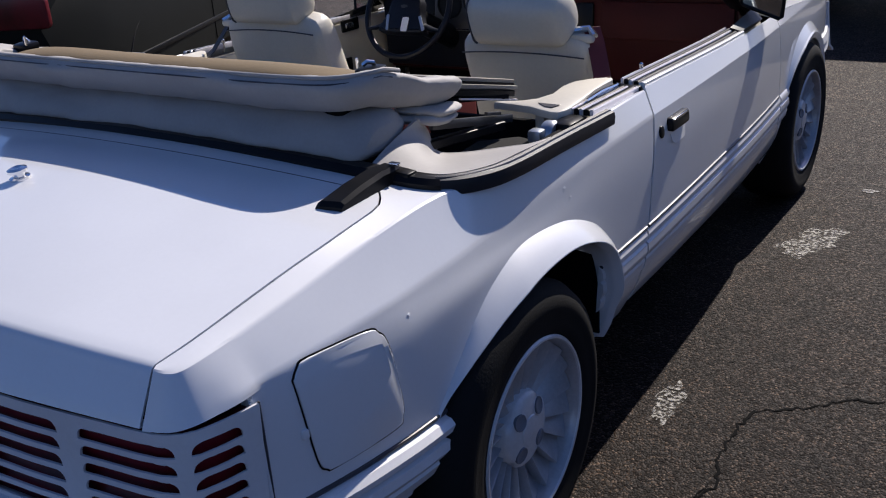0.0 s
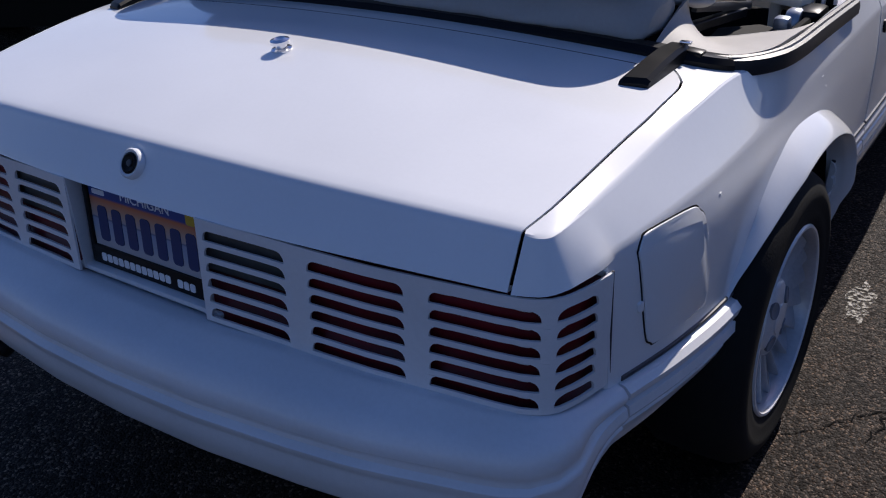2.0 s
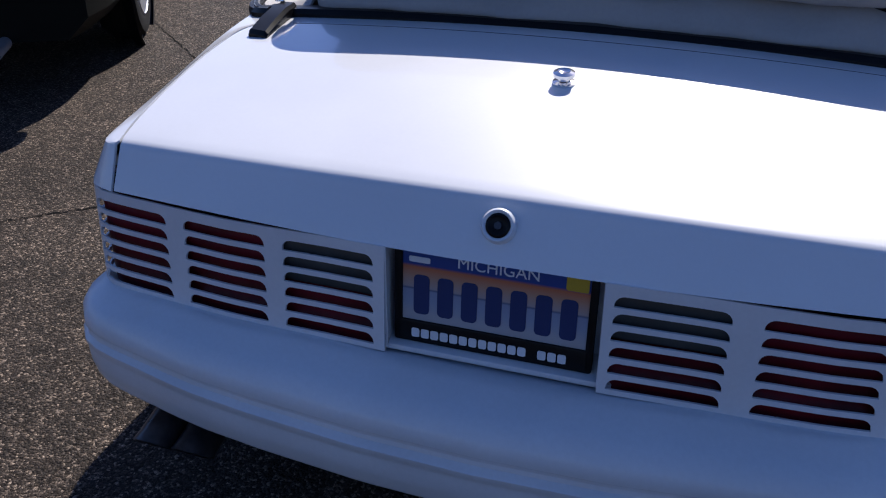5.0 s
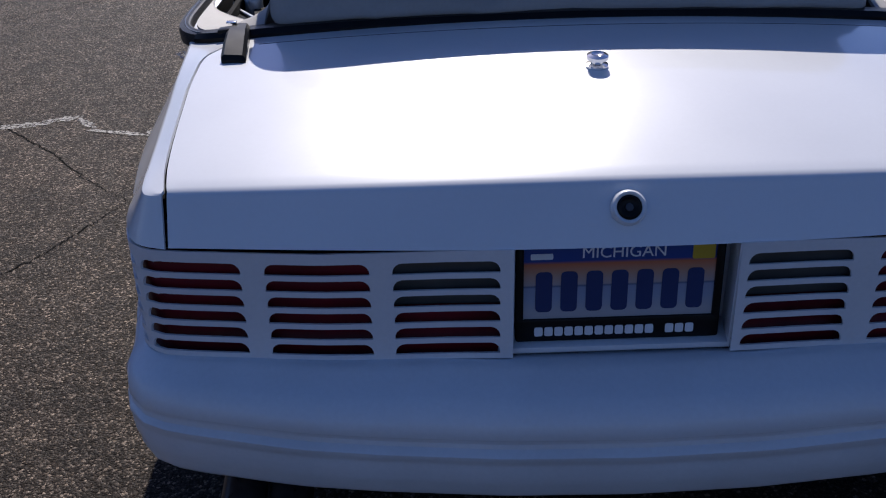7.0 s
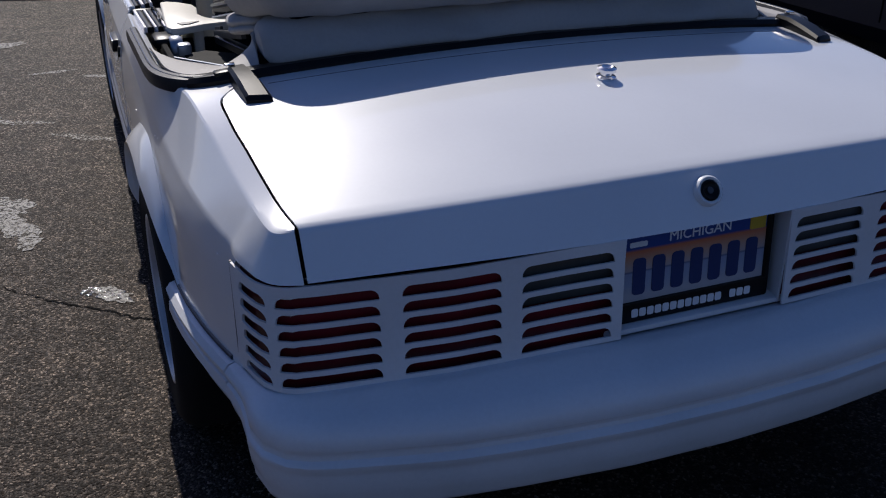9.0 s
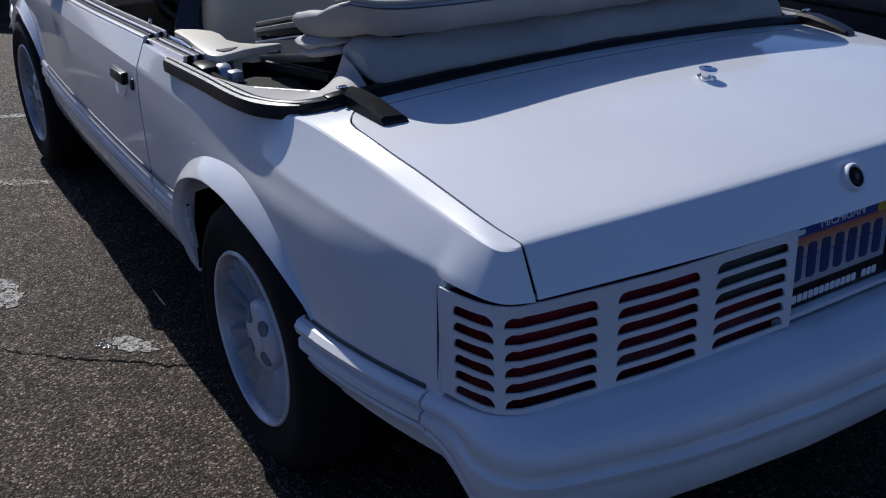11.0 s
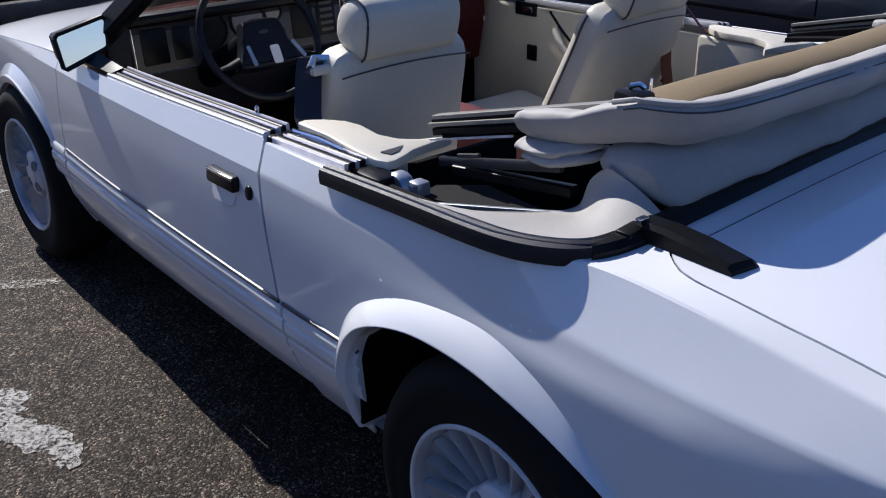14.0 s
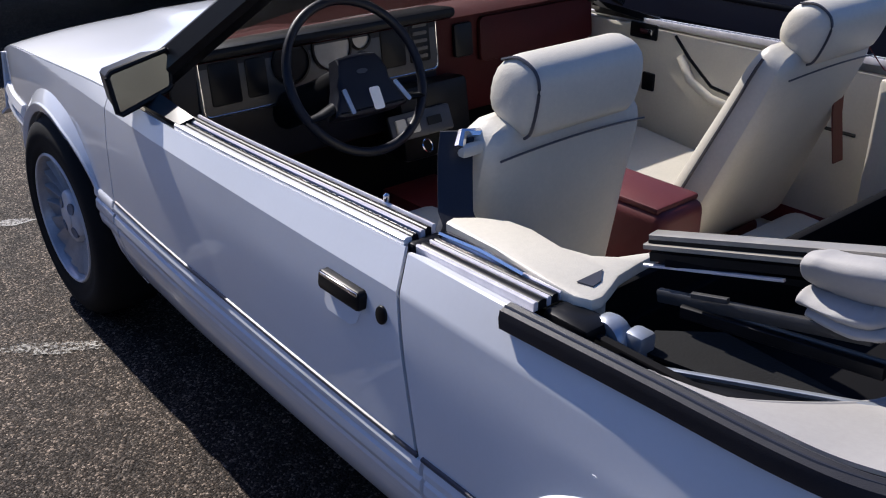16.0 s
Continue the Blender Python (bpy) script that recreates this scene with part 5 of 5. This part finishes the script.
# quarter trims: flat cream ledge with a wall below
for s in (-1, 1):
    led = [(0.762, 0.812), (0.742, 0.818), (0.708, 0.790), (0.680, 0.748), (0.674, 0.700), (0.684, 0.625), (0.668, 0.575), (0.640, 0.548), (0.586, 0.526), (0.578, 0.516), (0.632, 0.512), (0.685, 0.505), (0.720, 0.490), (0.752, 0.478), (0.772, 0.480), (0.783, 0.505), (0.780, 0.580), (0.772, 0.680)]
    qt = part("quarter_trim", prism(led if s > 0 else led, lambda u, v, w, s=s: mirror((u, v, 0.850 + 0.006 * math.sin((v - 0.5) * 6) + w), s), 0.018, 0.005), CREAM, car, "cream moulded trim ledge beside the rear seat")
    part("trim_recess", prism([(0.744, 0.504), (0.752, 0.528), (0.694, 0.530), (0.722, 0.508)], lambda u, v, w, s=s: mirror((u, v, 0.8685 + 0.006 * math.sin((v - 0.5) * 6) + w), s), 0.002), GREY, qt)
    part("trim_wall", box((0.700 * s, 0.67, 0.63), (0.03, 0.30, 0.44), 0.012), CREAM, qt)
    part("trim_speaker", box((0.682 * s, 0.68, 0.72), (0.012, 0.085, 0.085), 0.006), BLACK, qt, "black speaker grille")
    part("trim_bracket", tube([mirror(p, s) for p in ((0.785, 0.800, 0.862), (0.782, 0.70, 0.866), (0.788, 0.60, 0.866))], 0.005, 6), CHROME, qt)
    # belt guide by the seat and the hanging belt
    bw = 0.030 if s < 0 else 0.023
    bx, by, bz = 0.640 * s, 0.880, 0.978
    guide = part("belt_guide", tube([(bx + 0.045 * s, by - 0.01, bz - 0.012), (bx + 0.02 * s, by + 0.01, bz + 0.004), (bx - 0.02 * s, by, bz), (bx - 0.055 * s, by - 0.03, bz - 0.012)], 0.010, 8), CHROME, car, "chromed belt guide on the seat's shoulder")
    part("guide_cover", box((bx + 0.01 * s, by - 0.012, bz - 0.018), (0.07, 0.022, 0.022), 0.008), CREAM, guide)
    blt = NAVY if s < 0 else RED
    part("belt_strap", loft([[((xx + a * bw * 0.8) * s, yy + a * bw * 0.6, zz) for a in (-1, 1)] + [((xx + a * bw * 0.8 - 0.002) * s, yy + a * bw * 0.6 + 0.003, zz) for a in (1, -1)] for xx, yy, zz in ((0.662, 0.900, 0.985), (0.680, 0.885, 0.955), (0.700, 0.862, 0.915), (0.722, 0.835, 0.872), (0.735, 0.800, 0.848), (0.738, 0.78, 0.80))]), blt, car, "navy seat belt" if s < 0 else "dark red seat belt")
    part("belt_strap", loft([[(xx * s + a * 0.024, yy, zz) for a in (-1, 1)] + [(xx * s + a * 0.024, yy + 0.004, zz) for a in (1, -1)] for xx, yy, zz in ((0.645, 0.895, 0.978), (0.637, 0.90, 0.88), (0.64, 0.89, 0.75), (0.65, 0.87, 0.62))]), blt, car)
# inner door cards
for s in (-1, 1):
    dc = part("door_card", box((0.800 * s, 1.38, 0.585), (0.035, 1.16, 0.49), 0.014), CREAM, car, "cream vinyl door card")
    part("door_pull", tube([mirror(p, s) for p in ((0.778, 1.50, 0.76), (0.755, 1.44, 0.70), (0.755, 1.36, 0.66), (0.778, 1.28, 0.64))], 0.014, 10), CREAM, dc)
    part("card_welt", tube([mirror(p, s) for p in ((0.780, 1.53, 0.82), (0.780, 1.47, 0.76), (0.780, 1.38, 0.69), (0.780, 1.20, 0.66), (0.780, 0.9, 0.655))], 0.005, 6), BLACK, dc)
    hb = part("release_plate", box((0.780 * s, 1.655, 0.815), (0.012, 0.11, 0.05), 0.008), BLACK, dc, "black release handle plate")
    part("release_lever", box((0.772 * s, 1.64, 0.815), (0.012, 0.05, 0.022), 0.005), CHROME, hb)
    part("window_crank_plate", box((0.780 * s, 1.62, 0.655), (0.012, 0.05, 0.06), 0.006), BLACK, dc)
    part("card_lower", box((0.795 * s, 1.38, 0.36), (0.030, 1.14, 0.07), 0.008), RED, dc)

# dashboard
dash = new("dashboard")
dash.parent = car
dash["label"] = "dark red dashboard with silver instrument panel"
rings = []
for x in np.linspace(-0.76, 0.76, 13):
    rings.append([(x, y, z) for y, z in ((1.80, 0.928), (1.83, 0.943), (1.95, 0.940), (2.05, 0.895), (2.05, 0.70), (1.95, 0.58), (1.90, 0.60), (1.87, 0.74), (1.875, 0.92))])
part("dash_body", loft(rings), DASH_RED, dash)
part("instrument_surround", box((-0.335, 1.8735, 0.785), (0.84, 0.022, 0.34), 0.006), NAVY_PLASTIC, dash, "black instrument surround")
part("instrument_hood", box((-0.315, 1.835, 0.945), (0.80, 0.12, 0.030), 0.012, (-6, 0, 0)), BLACK, dash, "black hood over the instruments")
dm = pose(-0.30, 1.870, 0.852, 90 - 6, 0, 0)
on_d = lambda u, v, w: dm @ Vector((u, v, w))
cl = part("instrument_panel", prism(rounded(0.77, 0.168, 0.02), on_d, 0.012, 0.003), SILVER, dash, "brushed silver instrument panel")
part("panel_edge", merge(*[tube([on_d(u, v, 0.0125) for u, v in rounded(0.755, 0.155, 0.018, 4) + [rounded(0.755, 0.155, 0.018, 4)[0]]], 0.0022, 6)]), CHROME, cl)
for u, v, r, mat in ((0.015, 0.040, 0.058, SILVER_DARK), (-0.115, 0.02, 0.052, BLACK), (0.110, 0.052, 0.029, SILVER_DARK), (0.110, -0.02, 0.027, BLACK)):
    gm = dm @ Matrix.Translation((u, v, 0.010))
    g = part("gauge_bezel", lathe([(r + 0.006, 0), (r + 0.006, 0.008), (r, 0.009), (r, 0.002)], gm, 32, False), BLACK, cl)
    part("gauge_face", lathe([(r, 0.001), (r, 0.003), (0, 0.003)], gm, 32), mat, cl)
for u, v, w, h in ((-0.31, 0.0, 0.085, 0.11), (-0.22, 0.0, 0.06, 0.10), (0.22, 0.01, 0.085, 0.12), (0.315, 0.01, 0.075, 0.12)):
    part("dash_vent", prism([(a + u, b + v) for a, b in rounded(w, h, 0.008)], lambda a, b, c: on_d(a, b, c + 0.010), 0.005, 0.002), BLACK, cl)
for k in range(5):
    part("radio_key", prism([(a + 0.315, b + 0.055 - 0.022 * k) for a, b in rounded(0.05, 0.010, 0.003, 2)], lambda a, b, c: on_d(a, b, c + 0.0155), 0.003), SILVER, cl)
part("glovebox_door", prism(rounded(0.50, 0.135, 0.02), lambda u, v, w: pose(0.50, 1.868, 0.83, 84, 0, 0) @ Vector((u, v, w)), 0.014, 0.004), DASH_RED, dash, "dark red glovebox lid")
part("dash_vent", prism(rounded(0.07, 0.10, 0.01), lambda u, v, w: pose(0.185, 1.868, 0.84, 84, 0, 0) @ Vector((u, v, w)), 0.012, 0.003), BLACK, dash)
part("centre_console_panel", box((0.02, 1.84, 0.64), (0.26, 0.12, 0.22), 0.02, (-8, 0, 0)), BLACK, dash)
part("radio_panel", prism(rounded(0.22, 0.075, 0.008), lambda u, v, w: pose(-0.06, 1.765, 0.655, 66, 0, 0) @ Vector((u, v, w)), 0.01, 0.002), SILVER, dash, "silver control panel")
for u in (-0.075, -0.03):
    part("rocker_switch", prism([(a + u, b) for a, b in rounded(0.035, 0.045, 0.006)], lambda a, b, w: pose(-0.06, 1.765, 0.655, 66, 0, 0) @ Vector((a, b, w + 0.010)), 0.006, 0.002), CREAM, dash)
part("lighter_slot", prism([(a + 0.045, b) for a, b in rounded(0.05, 0.025, 0.004)], lambda a, b, w: pose(-0.06, 1.765, 0.655, 66, 0, 0) @ Vector((a, b, w + 0.010)), 0.003), BLACK, dash)

# steering wheel
sw = new("steering_wheel")
sw.parent = car
sw["label"] = "navy steering wheel with a broad centre pad"
sm = pose(-0.412, 1.560, 0.900, 62, 0, 0)
ringsw = []
for k in range(64):
    a = 2 * math.pi * k / 64
    ringsw.append([sm @ Vector(((0.186 + 0.0115 * math.cos(t)) * math.cos(a), (0.186 + 0.0115 * math.cos(t)) * math.sin(a), 0.0115 * math.sin(t))) for t in np.linspace(0, 2 * math.pi, 11)[:-1]])
part("wheel_rim", loft(ringsw + [ringsw[0]], False), NAVY_PLASTIC, sw)
pad = part("centre_pad", prism([(p.x, p.y) for p in curve_pts([(-0.055, 0.045, 0), (0.055, 0.045, 0), (0.075, -0.02, 0), (0.10, -0.075, 0), (0.085, -0.095, 0), (-0.085, -0.095, 0), (-0.10, -0.075, 0), (-0.075, -0.02, 0), (-0.055, 0.045, 0)], 3)][:-1], lambda u, v, w: sm @ Vector((u, v, w - 0.02)), 0.045, 0.012), NAVY_PLASTIC, sw, "navy centre pad")
part("pad_badge", prism([(0.016 * math.cos(a), 0.006 * math.sin(a) + 0.005) for a in np.linspace(0, 6.283, 20)[:-1]], lambda u, v, w: sm @ Vector((u, v, w + 0.0252)), 0.001), SILVER, pad)
for u, r in ((-0.062, 8), (0.095, 28)):
    c, s_ = math.cos(radians(r)), math.sin(radians(r))
    part("spoke_button", prism([(a * c - b * s_ + u, a * s_ + b * c - 0.060) for a, b in rounded(0.012, 0.062, 0.004, 3)], lambda a, b, w: sm @ Vector((a, b, w + 0.0252)), 0.003), STEEL, pad, "grey horn button")
part("pad_sticker", prism([(a + 0.018, b - 0.065) for a, b in rounded(0.030, 0.055, 0.006, 3)], lambda a, b, w: sm @ Vector((a, b, w + 0.0252)), 0.001), PLATE_WHITE, pad, "small white sticker")
for sg in (-1, 1):
    part("spoke", tube([sm @ Vector((sg * 0.08, -0.06, 0)), sm @ Vector((sg * 0.13, -0.075, 0.0)), sm @ Vector((sg * 0.168, -0.08, 0.0))], [0.022, 0.018, 0.014], 8, 0.5), BLACK, sw)
part("column", tube([(-0.43, 1.57, 0.89), (-0.43, 1.72, 0.81), (-0.43, 1.88, 0.74)], [0.04, 0.045, 0.05], 14), BLACK, sw)
part("key_ring", lathe([(0.018, -0.002), (0.021, 0.0), (0.018, 0.002), (0.016, 0.0)], pose(-0.10, 1.68, 0.62, 60, 0, 10), 20, False), CHROME, dash)
# console box between the seats
cs = part("console_box", box((-0.04, 1.08, 0.560), (0.165, 0.46, 0.25), 0.028, (0, 0, 0), 3), RED, car, "dark red padded console box")
part("console_lid", box((-0.04, 1.07, 0.687), (0.150, 0.40, 0.016), 0.008), RED, cs)

# ---------------- ground marks ----------------
def crack(points, width, seed):
    rnd = random.Random(seed)
    pts = []
    for a, b in zip(points, points[1:]):
        n = max(3, int(math.hypot(b[0] - a[0], b[1] - a[1]) / 0.013))
        for k in range(n):
            f = k / n
            pts.append((a[0] + (b[0] - a[0]) * f + rnd.gauss(0, 0.0045), a[1] + (b[1] - a[1]) * f + rnd.gauss(0, 0.0045)))
    pts.append(points[-1])
    bm_ = bmesh.new()
    prev = None
    for i, p in enumerate(pts):
        q_ = pts[min(i + 1, len(pts) - 1)]
        o = pts[max(i - 1, 0)]
        dx, dy = q_[0] - o[0], q_[1] - o[1]
        ln = math.hypot(dx, dy) or 1
        w = 0.72 * width * rnd.uniform(0.3, 1.25) * min(1, 0.25 + 3 * min(i, len(pts) - 1 - i) / len(pts))
        a = bm_.verts.new((p[0] - dy / ln * w, p[1] + dx / ln * w, 0.002))
        c = bm_.verts.new((p[0] + dy / ln * w, p[1] - dx / ln * w, 0.002))
        if prev:
            bm_.faces.new([prev[0], prev[1], c, a])
        prev = (a, c)
    return tagged(part("crack", bm_, CRACK, ground), kind="structure")


CRACK = material("crack_dirt", (0.003, 0.003, 0.003), 0.95)
CRACK.node_tree.nodes["Principled BSDF"].inputs["Specular IOR Level"].default_value = 0.1
crack([(2.6, 1.75), (1.9, 1.20), (1.472, 0.985), (1.38, 0.955), (1.30, 0.870), (1.175, 0.784), (1.165, 0.66), (1.160, 0.545), (1.20, 0.43), (1.132, 0.264), (1.048, 0.159), (1.0, 0.09), (0.92, 0.02)], 0.006, 1)
crack([(1.178, 0.44), (1.165, 0.30), (1.12, 0.12)], 0.004, 2)
crack([(-3.0, 2.6), (-2.153, 1.835), (-1.802, 1.467), (-1.602, 1.212), (-1.388, 0.996)], 0.006, 3)
crack([(-1.388, 0.996), (-1.349, 0.92), (-1.271, 0.848), (-1.184, 0.752), (-1.093, 0.68), (-0.968, 0.567), (-0.8, 0.45)], 0.005, 4)
crack([(-1.388, 0.996), (-1.487, 0.763), (-1.573, 0.579), (-1.645, 0.485), (-2.1, 0.1)], 0.0055, 5)
crack([(-3.6, 3.2), (-2.838, 3.696), (-2.672, 3.855), (-2.1, 4.4)], 0.006, 6)



def stain(name, cx, cy, rx, ry, turn, mat, seed, lift=0.0025):
    rnd = random.Random(seed)
    bm_ = bmesh.new()
    k1, k2, k3 = rnd.uniform(0, 6), rnd.uniform(0, 6), rnd.uniform(0, 6)
    vs, c, s_ = [], math.cos(radians(turn)), math.sin(radians(turn))
    for i in range(60):
        a = 2 * math.pi * i / 60
        r = 1 + 0.22 * math.sin(2 * a + k1) + 0.16 * math.sin(5 * a + k2) + 0.10 * math.sin(11 * a + k3) + rnd.gauss(0, 0.05)
        u, v = rx * r * math.cos(a), ry * r * math.sin(a)
        vs.append(bm_.verts.new((cx + u * c - v * s_, cy + u * s_ + v * c, lift)))
    bm_.faces.new(vs)
    ob = tagged(part(name, bm_, mat, ground), kind="structure")
    return ob


def speckled(name, colour, rough, cover, scale, bump=0.3):
    m = material(name, colour, rough, vary=0.3, scale=20, bump=bump, bump_scale=130)
    n, l = m.node_tree.nodes, m.node_tree.links
    tc, nz, mr = n.new("ShaderNodeTexCoord"), n.new("ShaderNodeTexNoise"), n.new("ShaderNodeMapRange")
    nz.inputs["Scale"].default_value, nz.inputs["Detail"].default_value, nz.inputs["Roughness"].default_value = scale, 8, 0.75
    mr.inputs["From Min"].default_value, mr.inputs["From Max"].default_value = 1 - cover - 0.06, 1 - cover + 0.06
    l.new(tc.outputs["Object"], nz.inputs["Vector"])
    l.new(nz.outputs["Fac"], mr.inputs["Value"])
    l.new(mr.outputs[0], n["Principled BSDF"].inputs["Alpha"])
    return m


CHALK_AND_GLINT = speckled("chalky_spill_and_glint", (0.40, 0.385, 0.36), 0.85, 0.52, 75)
CHALK_THIN = speckled("thin_chalky_spill", (0.42, 0.40, 0.36), 0.85, 0.47, 80)
WET = speckled("wet_spot", (0.02, 0.02, 0.022), 0.10, 0.50, 45, 1.0)
# the pale patch at (-1.02, 0.74) paints the wet spot's sun glints
for k, (cx, cy, rx, ry, tn, mat) in enumerate(((-1.36, 1.62, 0.13, 0.09, 110, CHALK_AND_GLINT), (-1.30, 1.38, 0.10, 0.06, 100, CHALK_THIN), (-1.26, 1.25, 0.07, 0.035, 60, CHALK_AND_GLINT), (-1.02, 2.36, 0.17, 0.03, 140, CHALK_THIN), (-0.84, 3.41, 0.15, 0.025, 160, CHALK_AND_GLINT), (0.964, 0.73, 0.03, 0.12, 0, CHALK_THIN), (1.03, 2.03, 0.09, 0.14, -20, CHALK_THIN), (1.108, 2.676, 0.035, 0.02, 30, CHALK_AND_GLINT), (-2.05, 1.815, 0.09, 0.035, 5, CHALK_AND_GLINT), (-1.90, 1.88, 0.07, 0.03, 30, CHALK_AND_GLINT), (-1.78, 1.82, 0.08, 0.02, -45, CHALK_AND_GLINT), (-1.60, 1.69, 0.15, 0.018, -20, CHALK_AND_GLINT), (-1.04, 0.755, 0.075, 0.035, -45, WET), (-1.02, 0.74, 0.075, 0.035, -45, CHALK_AND_GLINT), (-1.46, 2.79, 0.11, 0.06, -15, CHALK_AND_GLINT), (-1.27, 2.68, 0.13, 0.028, -12, CHALK_THIN), (-1.54, 2.83, 0.06, 0.09, 0, WET), (-1.45, 4.35, 0.22, 0.06, 25, CHALK_AND_GLINT), (-1.13, 3.60, 0.13, 0.02, 10, CHALK_AND_GLINT), (-1.33, 1.44, 0.12, 0.07, 120, CHALK_AND_GLINT))):
    stain("spill_and_glint_stain" if mat is not WET else "wet_stain", cx, cy, rx, ry, tn, mat, 20 + k, 0.0025 + 0.0004 * (k % 4))

# ---------------- other cars ----------------
DARK_PAINT = material("dark_paint", (0.006, 0.0065, 0.005), 0.5, vary=0.1, scale=3, coat=0.0, spec=0.09)
NAVY_PAINT = material("navy_paint", (0.010, 0.013, 0.026), 0.3, vary=0.1, scale=3, coat=0.5)
TINT = material("tinted_window", (0.010, 0.011, 0.012), 0.08, vary=0.05)


def parked_car(name, label, m, length, width, height, paint, chrome=True, lift=0.0):
    """A parked saloon: front towards its own y."""
    c = tagged(new(name), label, "car")
    hw = width / 2
    belt, sill = height * 0.62, 0.24
    T = lambda x, y, z: m @ Vector((x, y, z))
    prof_y = [(0.0, 0.55, 0.50), (0.04, 0.62, 0.60), (0.10, 0.88, 0.62), (0.22, 0.97, 0.635), (0.40, 1.0, 0.64), (0.62, 1.0, 0.63), (0.80, 0.97, 0.58), (0.93, 0.90, 0.52), (1.0, 0.80, 0.40)]
    rings = []
    for f, wf, zf in prof_y:
        y, zt, w = f * length, zf * height, hw * (0.80 + 0.20 * wf) if f not in (0.0, 1.0) else hw * 0.86
        rings.append([T(x, y, z) for x, z in ((-w + 0.10, sill), (-w, sill + 0.10), (-w, zt - 0.16), (-w + 0.05, zt - 0.03), (-w + 0.14, zt), (w - 0.14, zt), (w - 0.05, zt - 0.03), (w, zt - 0.16), (w, sill + 0.10), (w - 0.10, sill))])
    part("body", loft(rings), paint, c)
    cab = [(0.20, 0.62, 0.0), (0.28, 0.60, 0.75), (0.36, 0.58, 1.0), (0.55, 0.58, 1.0), (0.64, 0.60, 0.55), (0.72, 0.62, 0.0)]
    rings = []
    for f, _, g in cab:
        y, z0, z1 = f * length, height * 0.60, height * (0.60 + 0.40 * g) + 0.002
        wt, wb = hw * (0.90 - 0.18 * g), hw * 0.90
        rings.append([T(x, y, z) for x, z in ((-wb, z0), (-wt, z1 - 0.02), (-wt + 0.08, z1), (wt - 0.08, z1), (wt, z1 - 0.02), (wb, z0))])
    part("cabin", loft(rings), TINT, c)
    part("roof", prism([(x * hw * 0.66, f * length) for x, f in ((-1, 0.37), (1, 0.37), (1, 0.55), (-1, 0.55))], lambda u, v, w: T(u, v, height - 0.012 + w), 0.03, 0.01), paint, c)
    for f in (0.20, 0.79):
        for s in (-1, 1):
            wm = m @ pose(s * (hw - 0.02), f * length, 0.325, 0, 90 * s, 0)
            wh = new("wheel")
            wh.parent = c
            part("tyre", lathe([(0.21, -0.2), (0.30, -0.2), (0.325, -0.16), (0.325, -0.04), (0.30, 0.0), (0.26, 0.008), (0.212, 0.0)], wm, 40, False), RUBBER, wh)
            part("rim", lathe([(0.212, 0.0), (0.205, 0.006), (0.195, -0.01), (0.10, -0.03), (0.05, -0.015), (0.0, -0.012)], wm, 40), STEEL, wh)
            part("wheel_arch", lathe([(0.37, 0.004), (0.385, 0.008), (0.39, 0.0), (0.37, -0.05)], wm, 40, False), BLACK, wh)
    for s in (-1, 1):
        part("tail_light", prism(rounded(0.32, 0.16, 0.03), lambda u, v, w, s=s: T(s * (hw - 0.27) + u, 0.012 - w, 0.72 + lift + v), 0.03, 0.01), LENS_RED, c)
        part("side_strip", box((0, 0, 0), (0.02, length * 0.75, 0.03), 0.006), BLACK, c).matrix_basis = m @ pose(s * (hw + 0.002), length * 0.5, 0.50)
        part("door_line", box((0, 0, 0), (0.008, 0.008, 0.5), 0.002), DARK, c).matrix_basis = m @ pose(s * (hw + 0.001), length * 0.42, 0.62)
    part("rear_bumper", box((0, 0, 0), (width * 0.97, 0.16, 0.16), 0.05, seg=3), paint, c).matrix_basis = m @ pose(0, 0.0, 0.46 + lift)
    if chrome:
        part("bumper_strip", box((0, 0, 0), (width * 0.95, 0.03, 0.03), 0.01), CHROME, c).matrix_basis = m @ pose(0, -0.085, 0.50 + lift)
    part("tail_pipe", lathe([(0.028, 0), (0.028, 0.2), (0.024, 0.2), (0.024, 0.1)], m @ pose(hw * 0.45, 0.0, 0.24, 90, 0, 0), 16, False), STEEL, c)
    return c


parked_car("dark_saloon", "dark grey saloon parked in the next bay", pose(-3.18, 1.08, 0, 0, 0, 27), 4.7, 1.80, 1.62, DARK_PAINT, lift=0.14)
parked_car("dark_saloon", "dark navy saloon parked beyond the far door", pose(3.75, -0.4, 0, 0, 0, 0), 4.8, 1.84, 1.48, NAVY_PAINT, False)
parked_car("dark_wagon", "tall dark wagon parked across the bay in front", pose(-1.6, 7.9, 0, 0, 0, -90), 4.9, 1.9, 1.75, NAVY_PAINT, False)
